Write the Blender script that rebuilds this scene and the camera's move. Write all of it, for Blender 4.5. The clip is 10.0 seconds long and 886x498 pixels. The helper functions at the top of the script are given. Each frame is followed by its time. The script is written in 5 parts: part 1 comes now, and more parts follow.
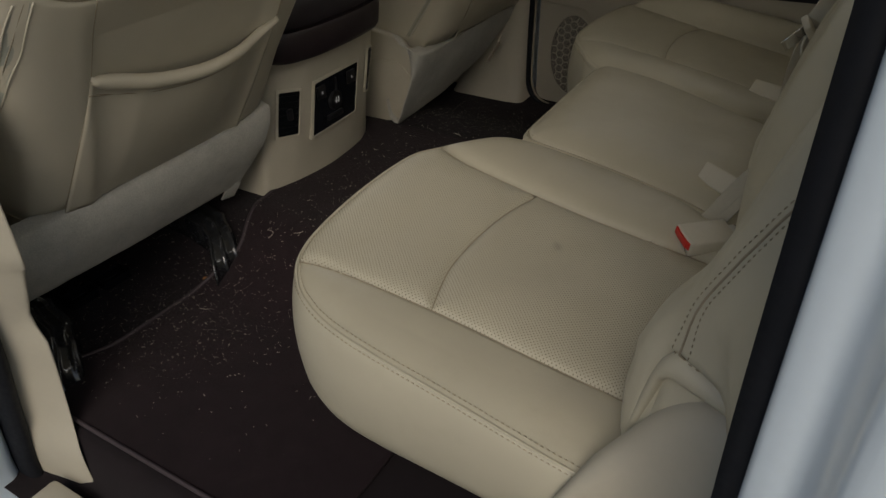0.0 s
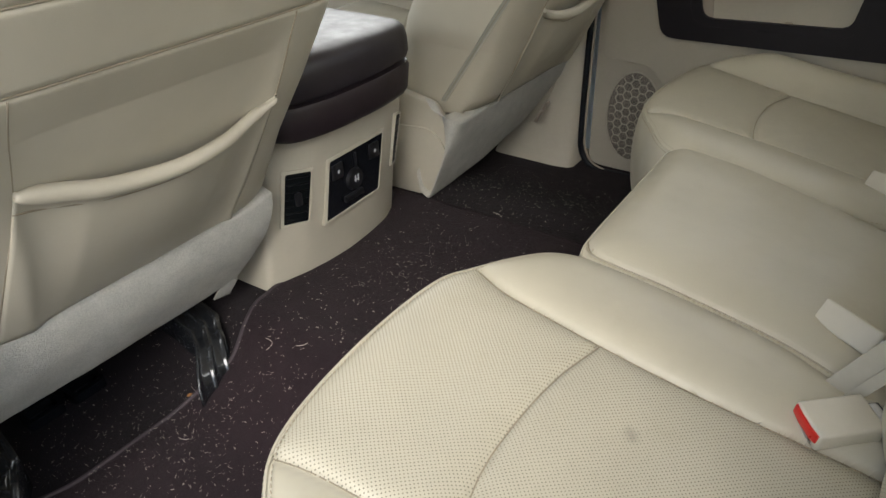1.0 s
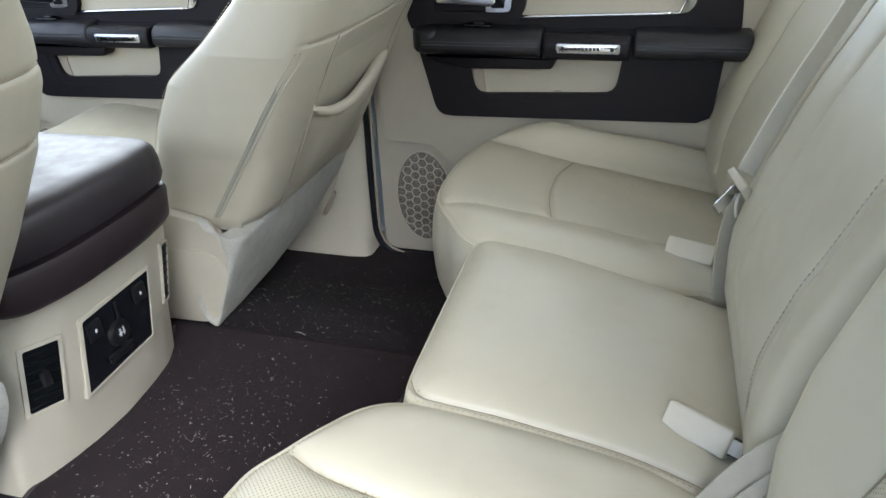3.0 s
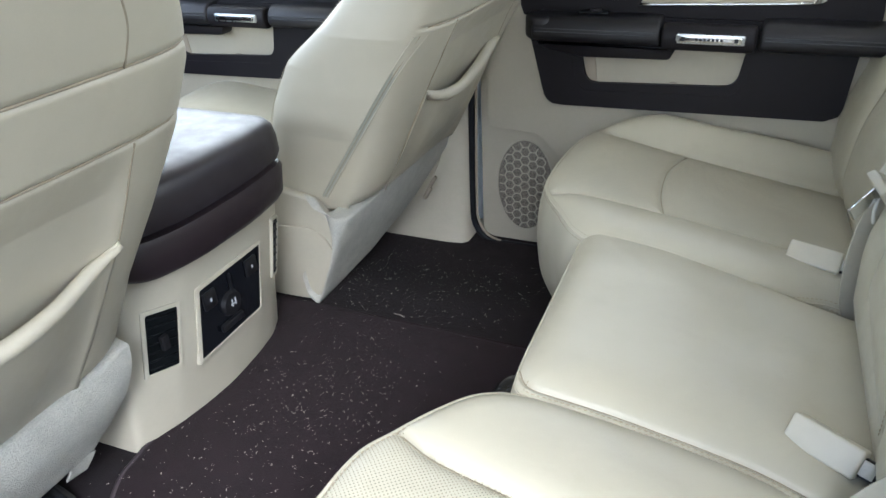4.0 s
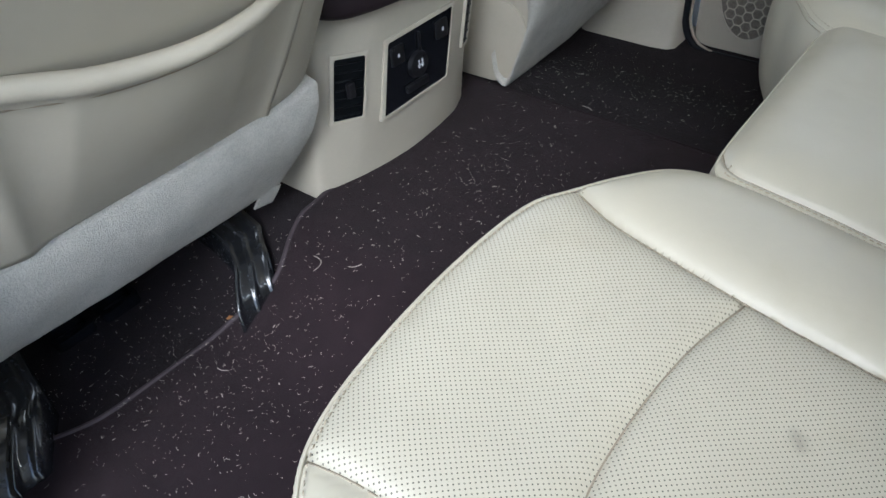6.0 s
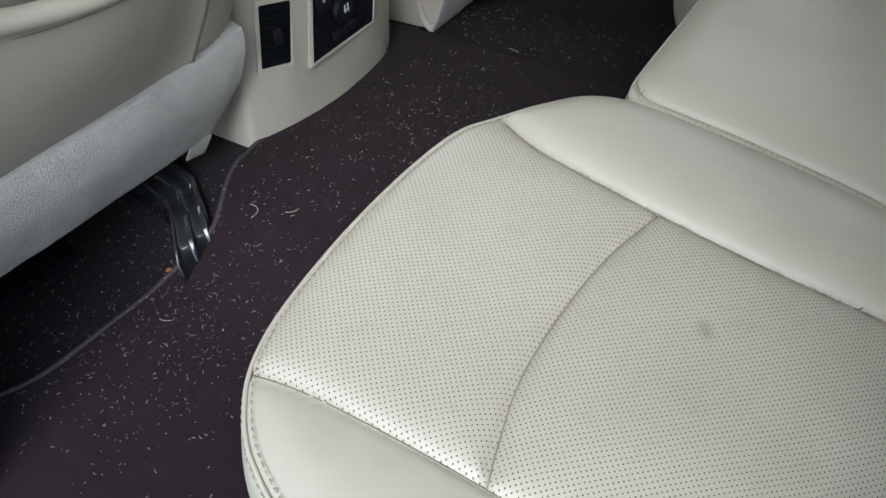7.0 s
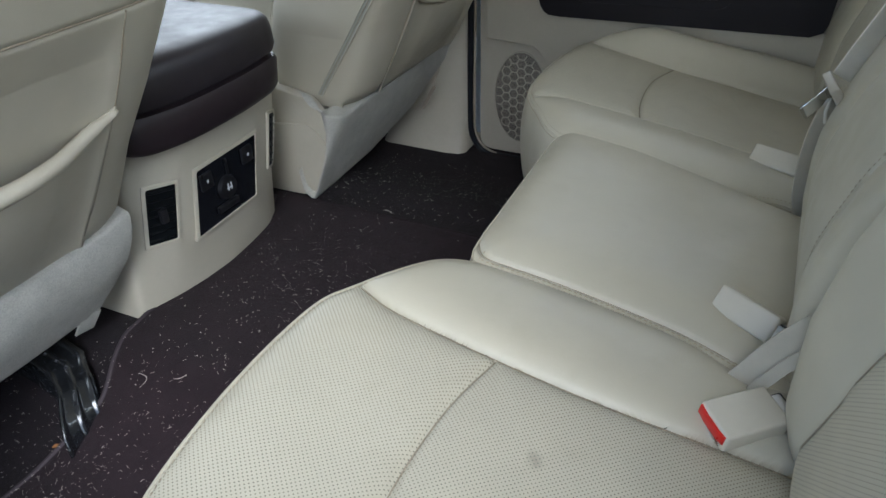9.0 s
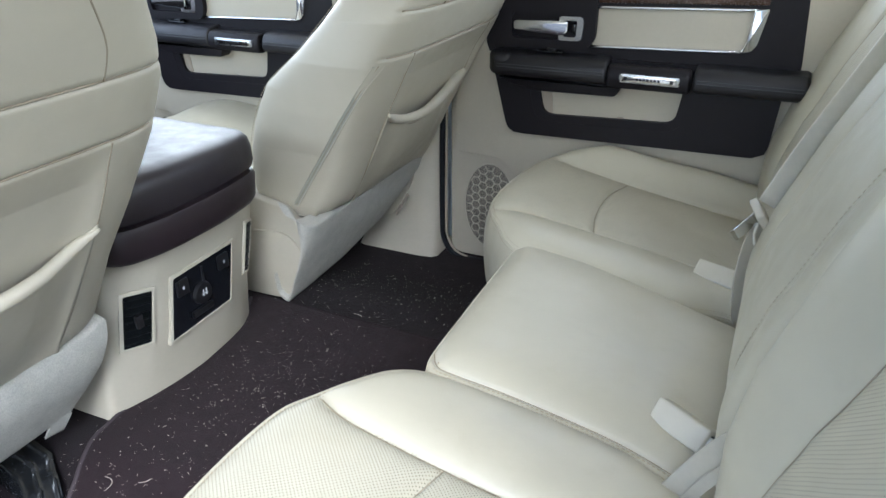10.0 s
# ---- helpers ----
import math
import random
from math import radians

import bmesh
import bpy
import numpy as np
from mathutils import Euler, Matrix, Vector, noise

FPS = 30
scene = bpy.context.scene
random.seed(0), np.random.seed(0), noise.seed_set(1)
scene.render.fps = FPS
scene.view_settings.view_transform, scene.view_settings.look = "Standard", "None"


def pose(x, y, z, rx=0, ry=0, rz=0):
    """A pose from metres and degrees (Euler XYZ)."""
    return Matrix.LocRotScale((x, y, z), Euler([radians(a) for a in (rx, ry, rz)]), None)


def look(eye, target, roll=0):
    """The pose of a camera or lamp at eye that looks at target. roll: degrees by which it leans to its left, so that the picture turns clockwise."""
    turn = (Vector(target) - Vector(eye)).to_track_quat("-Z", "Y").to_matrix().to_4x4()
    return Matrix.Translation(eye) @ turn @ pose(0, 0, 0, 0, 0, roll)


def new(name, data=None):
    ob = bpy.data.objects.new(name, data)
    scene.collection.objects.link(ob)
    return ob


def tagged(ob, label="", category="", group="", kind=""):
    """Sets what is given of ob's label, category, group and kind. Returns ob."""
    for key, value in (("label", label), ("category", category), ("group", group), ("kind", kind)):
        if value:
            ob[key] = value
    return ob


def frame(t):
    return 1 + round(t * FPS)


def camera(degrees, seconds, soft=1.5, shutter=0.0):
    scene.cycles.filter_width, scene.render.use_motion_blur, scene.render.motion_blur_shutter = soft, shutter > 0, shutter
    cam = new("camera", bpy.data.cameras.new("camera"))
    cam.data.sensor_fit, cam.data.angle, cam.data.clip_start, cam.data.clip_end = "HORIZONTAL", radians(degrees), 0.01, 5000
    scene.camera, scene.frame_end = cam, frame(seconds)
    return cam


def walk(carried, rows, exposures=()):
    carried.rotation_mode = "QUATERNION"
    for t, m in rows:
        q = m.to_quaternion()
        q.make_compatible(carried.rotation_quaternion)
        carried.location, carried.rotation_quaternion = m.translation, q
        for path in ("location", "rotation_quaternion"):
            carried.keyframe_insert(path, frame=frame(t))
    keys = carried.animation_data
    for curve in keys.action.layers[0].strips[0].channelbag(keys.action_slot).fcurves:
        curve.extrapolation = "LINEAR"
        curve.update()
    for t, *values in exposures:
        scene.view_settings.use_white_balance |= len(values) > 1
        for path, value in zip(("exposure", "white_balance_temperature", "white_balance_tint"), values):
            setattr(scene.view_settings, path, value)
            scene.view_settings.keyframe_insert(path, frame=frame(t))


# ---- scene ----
# The plan below is drawn in units of 1.1 m: x runs to the tail of the truck, y to its far side, z up from the hump of the floor.
S = 1.1
cam = camera(63.4, 10.0)
PATH = [
    (0, (0.918, -1.101, 0.715), (0.05, 0.314, -0.401), -1.3),
    (0.2, (0.857, -1.056, 0.701), (-0.016, 0.292, -0.315), -1.9),
    (0.5, (0.805, -0.985, 0.702), (-0.142, 0.424, -0.355), -2.3),
    (0.7, (0.787, -0.919, 0.699), (-0.121, 0.418, -0.3), -2.2),
    (1, (0.778, -0.857, 0.705), (-0.2, 0.529, -0.355), -1.8),
    (1.2, (0.789, -0.823, 0.695), (-0.148, 0.472, -0.332), -3.0),
    (1.5, (0.789, -0.81, 0.692), (-0.068, 0.647, -0.377), -2.6),
    (1.7, (0.782, -0.788, 0.7), (0.087, 0.669, -0.301), -2.0),
    (2, (0.761, -0.765, 0.709), (0.208, 0.857, -0.322), -1.7),
    (2.2, (0.75, -0.749, 0.715), (0.315, 0.827, -0.253), -1.3),
    (3.3, (0.69, -0.701, 0.726), (0.152, 0.891, -0.158), -3.8),
    (3.5, (0.679, -0.701, 0.724), (0.055, 0.953, -0.211), -3.8),
    (4, (0.667, -0.711, 0.723), (-0.056, 0.882, -0.246), -2.9),
    (4.5, (0.666, -0.738, 0.714), (-0.181, 0.765, -0.298), -2.6),
    (4.7, (0.672, -0.752, 0.693), (-0.188, 0.641, -0.272), -2.4),
    (5, (0.665, -0.732, 0.668), (-0.313, 0.655, -0.39), -2.3),
    (5.5, (0.653, -0.718, 0.63), (-0.387, 0.532, -0.533), -2.8),
    (5.7, (0.654, -0.719, 0.627), (-0.326, 0.408, -0.548), -3.4),
    (6.8, (0.667, -0.747, 0.628), (-0.224, 0.279, -0.701), -4.5),
    (7, (0.686, -0.752, 0.622), (-0.155, 0.405, -0.776), -3.6),
    (7.2, (0.705, -0.751, 0.632), (0.025, 0.409, -0.71), -2.3),
    (7.5, (0.737, -0.75, 0.634), (0.15, 0.552, -0.765), -1.7),
    (8, (0.778, -0.753, 0.65), (0.297, 0.635, -0.708), -2.3),
    (8.2, (0.785, -0.772, 0.656), (0.323, 0.572, -0.606), -2.5),
    (8.5, (0.779, -0.779, 0.656), (0.18, 0.634, -0.627), -3.2),
    (8.8, (0.773, -0.78, 0.675), (0.094, 0.588, -0.456), -2.8),
    (9, (0.764, -0.774, 0.696), (0.018, 0.711, -0.417), -1.9),
    (9.2, (0.763, -0.761, 0.718), (0.027, 0.679, -0.278), -1.5),
    (9.5, (0.775, -0.76, 0.73), (-0.009, 0.802, -0.243), -1.2),
    (9.7, (0.791, -0.766, 0.746), (0.06, 0.737, -0.157), -0.8),
    (10, (0.815, -0.792, 0.753), (0.052, 0.823, -0.147), -0.6),
]
walk(cam, [(t, look(Vector(eye) * S, Vector(target) * S, roll)) for t, eye, target, roll in PATH],
     [(0.0, -0.86, 6800, 10), (0.2, -0.57, 7200, 10), (0.5, 0.12, 6850, 10), (1.0, 0.76, 6200, 10), (1.5, 0.87, 5980, 9), (2.0, 0.95, 5830, 8.5), (3.5, 1.52, 5430, 8.5), (4.5, 1.5, 5400, 8), (5.0, 1.33, 5400, 8),
      (5.5, 1.12, 5330, 9), (7.0, 0.65, 5380, 9.5), (8.0, 0.45, 5480, 9.5), (8.5, 0.5, 5480, 9.5), (9.0, 0.7, 5350, 8), (9.5, 1.25, 5300, 8.5), (10.0, 1.45, 5310, 8.5)])

# ---- light ----
world = bpy.data.worlds.new("sky")
scene.world = world
world.use_nodes = True
wn = world.node_tree
sky = wn.nodes.new("ShaderNodeTexSky")
sky.sky_type, sky.sun_disc = "NISHITA", False
sky.sun_elevation, sky.sun_rotation = radians(40), radians(157)
sky.dust_density, sky.air_density = 2.0, 1.0
wn.links.new(sky.outputs[0], wn.nodes["Background"].inputs[0])
wn.nodes["Background"].inputs[1].default_value = 0.14
sun = new("sun", bpy.data.lights.new("sun", "SUN"))
sun.data.energy, sun.data.angle, sun.data.color = 2.1, radians(36), (1.0, 0.95, 0.87)
sun.matrix_world = look((1.3, -3.0, 2.75), (0, 0, 0))


def window_light(name, place, aim, w, h, watts):
    """The sky's light in one of the cab's openings."""
    ob = new(name, bpy.data.lights.new(name, "AREA"))
    ob.data.shape, ob.data.size, ob.data.size_y, ob.data.energy, ob.data.color = "RECTANGLE", w * S, h * S, watts, (1.0, 0.965, 0.87)
    ob.matrix_world = look(Vector(place) * S, Vector(aim) * S)
    return ob


window_light("windscreen_light", (-1.02, 0.0, 0.80), (0.0, 0.0, 0.3), 1.4, 0.5, 2.8)
window_light("far_front_window_light", (-0.58, 0.82, 0.79), (-0.5, 0.0, 0.4), 0.95, 0.30, 7.0)
window_light("far_rear_window_light", (0.55, 0.82, 0.79), (0.5, 0.0, 0.3), 0.75, 0.30, 1.2)
window_light("near_front_window_light", (-0.5, -0.84, 0.79), (-0.3, 0.0, 0.4), 0.75, 0.30, 3.0)
window_light("rear_window_light", (1.17, 0.0, 0.80), (0.3, 0.0, 0.3), 1.1, 0.30, 17.0)

# ---- materials ----
def tree(name):
    m = bpy.data.materials.new(name)
    m.use_nodes = True
    return m, m.node_tree, m.node_tree.nodes["Principled BSDF"]


def coords(nt, order="xyz", scale=1.0, turn=0.0):
    """Object coordinates with their axes in the given order, scaled and turned."""
    c = nt.nodes.new("ShaderNodeTexCoord")
    a, b = nt.nodes.new("ShaderNodeSeparateXYZ"), nt.nodes.new("ShaderNodeCombineXYZ")
    nt.links.new(c.outputs["Object"], a.inputs[0])
    for i, ax in enumerate(order):
        nt.links.new(a.outputs["xyz".index(ax)], b.inputs[i])
    mp = nt.nodes.new("ShaderNodeMapping")
    mp.inputs["Scale"].default_value = (scale,) * 3
    mp.inputs["Rotation"].default_value = (0, 0, radians(turn))
    nt.links.new(b.outputs[0], mp.inputs[0])
    return mp.outputs[0]


def noise_tex(nt, vec, scale, detail=4.0, rough=0.55):
    n = nt.nodes.new("ShaderNodeTexNoise")
    n.inputs["Scale"].default_value, n.inputs["Detail"].default_value, n.inputs["Roughness"].default_value = scale, detail, rough
    nt.links.new(vec, n.inputs["Vector"])
    return n.outputs["Fac"]


def ramp(nt, fac, stops):
    r = nt.nodes.new("ShaderNodeValToRGB")
    while len(r.color_ramp.elements) < len(stops):
        r.color_ramp.elements.new(0.5)
    for e, (p, c) in zip(r.color_ramp.elements, stops):
        e.position, e.color = p, (*c, 1) if len(c) == 3 else c
    nt.links.new(fac, r.inputs[0])
    return r.outputs[0]


def mix(nt, fac, a, b, how="MIX"):
    m = nt.nodes.new("ShaderNodeMix")
    m.data_type, m.blend_type = "RGBA", how
    for sock, v in ((m.inputs[0], fac), (m.inputs[6], a), (m.inputs[7], b)):
        if isinstance(v, (int, float)):
            sock.default_value = v
        elif isinstance(v, tuple):
            sock.default_value = (*v, 1)
        else:
            nt.links.new(v, sock)
    return m.outputs[2]


def math_node(nt, op, a, b=0.0):
    m = nt.nodes.new("ShaderNodeMath")
    m.operation = op
    for sock, v in ((m.inputs[0], a), (m.inputs[1], b)):
        if isinstance(v, (int, float)):
            sock.default_value = v
        else:
            nt.links.new(v, sock)
    return m.outputs[0]


def bump(nt, height, strength, dist, normal=None):
    b = nt.nodes.new("ShaderNodeBump")
    b.inputs["Strength"].default_value, b.inputs["Distance"].default_value = strength, dist
    nt.links.new(height, b.inputs["Height"])
    if normal is not None:
        nt.links.new(normal, b.inputs["Normal"])
    return b.outputs[0]


def plain(name, color, rough, metal=0.0, var=0.12, scale=8.0, grain=0.0, gscale=900.0, gdist=0.0004, rvar=0.08, sheen=0.0, coat=0.0, spec=0.5):
    m, nt, p = tree(name)
    v = coords(nt)
    dark = tuple(c * (1 - var) for c in color)
    light = tuple(min(1, c * (1 + var)) for c in color)
    big = noise_tex(nt, v, scale)
    col = ramp(nt, big, [(0.3, dark), (0.7, light)])
    fine = noise_tex(nt, v, scale * 14, 3)
    col = mix(nt, 0.35, col, ramp(nt, fine, [(0.3, dark), (0.7, light)]))
    nt.links.new(col, p.inputs["Base Color"])
    r = ramp(nt, fine, [(0.3, (max(0, rough - rvar),) * 3), (0.7, (min(1, rough + rvar),) * 3)])
    nt.links.new(r, p.inputs["Roughness"])
    p.inputs["Metallic"].default_value = metal
    p.inputs["Specular IOR Level"].default_value = spec
    p.inputs["Sheen Weight"].default_value = sheen
    p.inputs["Coat Weight"].default_value = coat
    if grain:
        g = noise_tex(nt, v, gscale, 2)
        nt.links.new(bump(nt, g, grain, gdist), p.inputs["Normal"])
    return m


def leather(name, color, rough=0.42, holes="", soft=1.0, wear=0.3, pitch=0.0038, hole=0.33, spot=None):
    """Grained leather; holes: the two axes along which it is perforated."""
    m, nt, p = tree(name)
    v = coords(nt)
    tint = ramp(nt, noise_tex(nt, v, 5, 4), [(0.3, tuple(c * 0.93 for c in color)), (0.7, tuple(c * 1.05 for c in color))])
    soil = ramp(nt, noise_tex(nt, v, 16, 5, 0.65), [(0.55, (0, 0, 0)), (0.75, (1, 1, 1))])
    col = mix(nt, math_node(nt, "MULTIPLY", soil, wear), tint, tuple(c * f for c, f in zip(color, (0.82, 0.79, 0.74))))
    cells = nt.nodes.new("ShaderNodeTexVoronoi")
    cells.feature, cells.inputs["Scale"].default_value = "DISTANCE_TO_EDGE", 750
    nt.links.new(v, cells.inputs["Vector"])
    grain = ramp(nt, cells.outputs["Distance"], [(0.0, (0, 0, 0)), (0.18, (1, 1, 1))])
    normal = bump(nt, noise_tex(nt, v, 45, 3), 0.12 * soft, 0.004)
    normal = bump(nt, grain, 0.16 * soft, 0.0003, normal)
    if holes:
        dots = nt.nodes.new("ShaderNodeTexVoronoi")
        dots.voronoi_dimensions, dots.inputs["Scale"].default_value, dots.inputs["Randomness"].default_value = "2D", 1.0, 0.0
        nt.links.new(coords(nt, holes + "z" if "z" not in holes else holes + "x", 1 / pitch, 45), dots.inputs["Vector"])
        mask = ramp(nt, dots.outputs["Distance"], [(0.145, (0, 0, 0)), (0.205, (1, 1, 1))])
        col = mix(nt, mask, tuple(c * hole for c in color), col)
        normal = bump(nt, mask, 0.5, 0.0008, normal)
    if spot:
        c = nt.nodes.new("ShaderNodeTexCoord")
        d = nt.nodes.new("ShaderNodeVectorMath")
        d.operation, d.inputs[1].default_value = "DISTANCE", tuple(k * S for k in spot)
        nt.links.new(c.outputs["Object"], d.inputs[0])
        far = math_node(nt, "ADD", d.outputs["Value"], math_node(nt, "MULTIPLY", noise_tex(nt, v, 130, 3), 0.012))
        col = mix(nt, ramp(nt, far, [(0.008, (0.45, 0.45, 0.45)), (0.018, (0, 0, 0))]), col, (0.19, 0.165, 0.125))
    nt.links.new(col, p.inputs["Base Color"])
    nt.links.new(normal, p.inputs["Normal"])
    rr = ramp(nt, noise_tex(nt, v, 30, 4), [(0.3, (rough - 0.06,) * 3), (0.7, (rough + 0.1,) * 3)])
    nt.links.new(rr, p.inputs["Roughness"])
    return m


def carpet(name, color, scale=900.0, depth=0.004, fleck=(0.2, 0.17, 0.15), flecks=0.0, mottle=1.0):
    m, nt, p = tree(name)
    v = coords(nt)
    fibre = noise_tex(nt, v, scale, 3, 0.7)
    lump = noise_tex(nt, v, 30, 4, 0.6)
    col = ramp(nt, fibre, [(0.25, tuple(c * (0.7 - 0.2 * mottle) for c in color)), (0.75, tuple(c * (1.25 + 0.25 * mottle) for c in color))])
    col = mix(nt, 0.5, col, ramp(nt, lump, [(0.3, tuple(c * (1 - 0.35 * mottle) for c in color)), (0.7, tuple(c * (1 + 0.3 * mottle) for c in color))]))
    if flecks:
        dust = ramp(nt, noise_tex(nt, v, 420, 2, 0.5), [(0.70, (0, 0, 0)), (0.76, (1, 1, 1))])
        where = ramp(nt, noise_tex(nt, v, 12, 3), [(0.45, (0, 0, 0)), (0.7, (1, 1, 1))])
        col = mix(nt, math_node(nt, "MULTIPLY", math_node(nt, "MULTIPLY", dust, where), flecks), col, fleck)
    nt.links.new(col, p.inputs["Base Color"])
    p.inputs["Roughness"].default_value = 0.95
    p.inputs["Specular IOR Level"].default_value = 0.15
    p.inputs["Sheen Weight"].default_value = 0.035
    nt.links.new(bump(nt, fibre, 0.6, depth), p.inputs["Normal"])
    return m


BEIGE = (0.475, 0.441, 0.337)
HIDE = leather("beige leather", BEIGE, 0.38)
HIDE_HOLES = leather("perforated beige leather, flat", BEIGE, 0.46, "xy", hole=0.25, spot=(0.647, -0.380, 0.205))
HIDE_BACK = leather("perforated beige leather, upright", BEIGE, 0.46, "yz", pitch=0.0038, hole=0.4)
VINYL = leather("beige vinyl", (0.455, 0.42, 0.33), 0.45, wear=0.15)
TRIM = plain("beige moulded plastic", (0.455, 0.42, 0.335), 0.5, var=0.05, grain=0.25, gscale=1400, gdist=0.0003)
TRIM_DARK = plain("taupe moulded plastic", (0.36, 0.31, 0.245), 0.55, var=0.06, grain=0.25, gscale=1400)
FELT = carpet("grey felt", (0.47, 0.46, 0.41), 420, 0.005, mottle=0.5)
CARPET = carpet("dark brown carpet", (0.0128, 0.0088, 0.0104), 1100, 0.004, flecks=0.35)
MAT = carpet("brown floor mat", (0.0178, 0.0106, 0.0128), 1300, 0.003, flecks=0.3)
BROWN = leather("dark brown leather", (0.024, 0.0165, 0.0195), 0.44, soft=0.25, wear=0.1)
LID = leather("charcoal brown leather", (0.0255, 0.0205, 0.0245), 0.43, soft=0.3, wear=0.1)
PAD = leather("charcoal padded vinyl", (0.0105, 0.0098, 0.0125), 0.45, soft=0.5, wear=0.1)
BROWN_TRIM = plain("dark brown plastic", (0.0090, 0.0075, 0.0098), 0.5, var=0.15, grain=0.25, gscale=1300, spec=0.25)
BLACK = plain("black plastic", (0.012, 0.012, 0.014), 0.35, var=0.2, grain=0.15)
GLOSS = plain("glossy black plastic", (0.008, 0.009, 0.012), 0.12, var=0.2)
METAL = plain("black painted steel", (0.012, 0.013, 0.015), 0.22, var=0.3, spec=0.8, coat=0.4)
RUBBER = plain("black rubber", (0.006, 0.007, 0.010), 0.6, var=0.2, grain=0.2, spec=0.3)
CHROME = plain("chrome", (0.75, 0.76, 0.78), 0.12, 1.0, var=0.04, rvar=0.04)
SATIN = plain("satin metal", (0.62, 0.63, 0.64), 0.3, 1.0, var=0.05)
RED = plain("red plastic", (0.55, 0.018, 0.012), 0.35, var=0.1)
PAINT = plain("white body paint", (0.76, 0.86, 0.93), 0.18, var=0.03, coat=0.8)
BINDING = plain("brown cloth binding", (0.042, 0.031, 0.035), 0.8, var=0.15, grain=0.5)
BUCKLE = plain("pale beige plastic", (0.56, 0.52, 0.42), 0.42, var=0.04, grain=0.2, gscale=1400, gdist=0.0003)
PIPING = plain("grey piping", (0.31, 0.315, 0.265), 0.6, var=0.15)
FRAY = plain("frayed pale webbing", (0.66, 0.65, 0.61), 0.8, var=0.12, scale=30, grain=0.8, gscale=900, gdist=0.001)
VENT = plain("matt black plastic", (0.004, 0.005, 0.006), 0.5, var=0.2, spec=0.12)
# One webbing in two tones; the paler offsets the shade on the hanging belt.
WEB_DULL = plain("dull beige webbing", (0.43, 0.40, 0.32), 0.75, var=0.1, grain=0.6, gscale=1500)
WEB = plain("beige belt webbing", (0.64, 0.62, 0.54), 0.75, var=0.08, grain=0.6, gscale=1500)
THREAD = plain("beige thread", (0.38, 0.33, 0.24), 0.7, var=0.15)
# Brown for seam thread; along folds it also draws their dark shade line.
THREAD_AND_SHADE = plain("brown seam thread and fold shade", (0.27, 0.23, 0.165), 0.7, var=0.15)
GREY_THREAD = plain("grey thread", (0.055, 0.055, 0.060), 0.7, var=0.2)
LINT = plain("pale lint and straw", (0.60, 0.55, 0.46), 0.8, var=0.35, scale=60)
LINER = plain("pale headliner cloth", (0.50, 0.46, 0.39), 0.9, var=0.06, grain=0.4)
ASPHALT = plain("asphalt", (0.10, 0.098, 0.095), 0.9, var=0.25, scale=3, grain=0.5, gscale=200, gdist=0.004)
WHITE_INK = plain("pale printed mark", (0.6, 0.62, 0.64), 0.6, var=0.05)
WOOD = plain("dark wood veneer", (0.055, 0.03, 0.02), 0.25, var=0.4, scale=25, coat=0.3)


# ---- building helpers ----
def thing(name, base, label="", category="", group="", kind=""):
    """An Empty at the base of a thing, in plan units."""
    ob = new(name)
    ob.empty_display_size = 0.05
    ob.matrix_world = Matrix.Translation(Vector(base) * S)
    return tagged(ob, label, category, group, kind)


def link(name, me, mats, parent=None, label=""):
    for m in mats if isinstance(mats, (list, tuple)) else (mats,):
        me.materials.append(m)
    ob = new(name, me)
    if parent is not None:
        ob.parent = parent
        ob.matrix_parent_inverse = parent.matrix_basis.inverted() if parent.parent is None else Matrix.Identity(4)
    return tagged(ob, label)


def part(name, bm, mats, parent=None, label="", sharp=35):
    bmesh.ops.scale(bm, vec=(S, S, S), verts=bm.verts)
    bmesh.ops.recalc_face_normals(bm, faces=bm.faces)
    me = bpy.data.meshes.new(name)
    bm.to_mesh(me)
    bm.free()
    for f in me.polygons:
        f.use_smooth = True
    me.set_sharp_from_angle(angle=radians(sharp))
    return link(name, me, mats, parent, label)


def raw(name, verts, faces, mats, parent=None, label="", smooth=True, normals=None, slots=None):
    me = bpy.data.meshes.new(name)
    me.from_pydata([tuple(v) for v in np.asarray(verts) * S], [], faces)
    if smooth:
        me.polygons.foreach_set("use_smooth", [True] * len(me.polygons))
    if slots is not None:
        me.polygons.foreach_set("material_index", slots)
    if normals is not None:
        me.normals_split_custom_set_from_vertices([tuple(n) for n in normals])
    me.update()
    return link(name, me, mats, parent, label)


def box(x0, x1, y0, y1, z0, z1, r=0.004, seg=2):
    bm = bmesh.new()
    bmesh.ops.create_cube(bm, size=1)
    bmesh.ops.scale(bm, vec=(x1 - x0, y1 - y0, z1 - z0), verts=bm.verts)
    bmesh.ops.translate(bm, vec=((x0 + x1) / 2, (y0 + y1) / 2, (z0 + z1) / 2), verts=bm.verts)
    if r:
        bmesh.ops.bevel(bm, geom=bm.edges[:], offset=r, segments=seg, affect="EDGES", profile=0.5)
    return bm


AXES = {"x": lambda a, p, q: (a, p, q), "y": lambda a, p, q: (p, a, q), "z": lambda a, p, q: (p, q, a)}


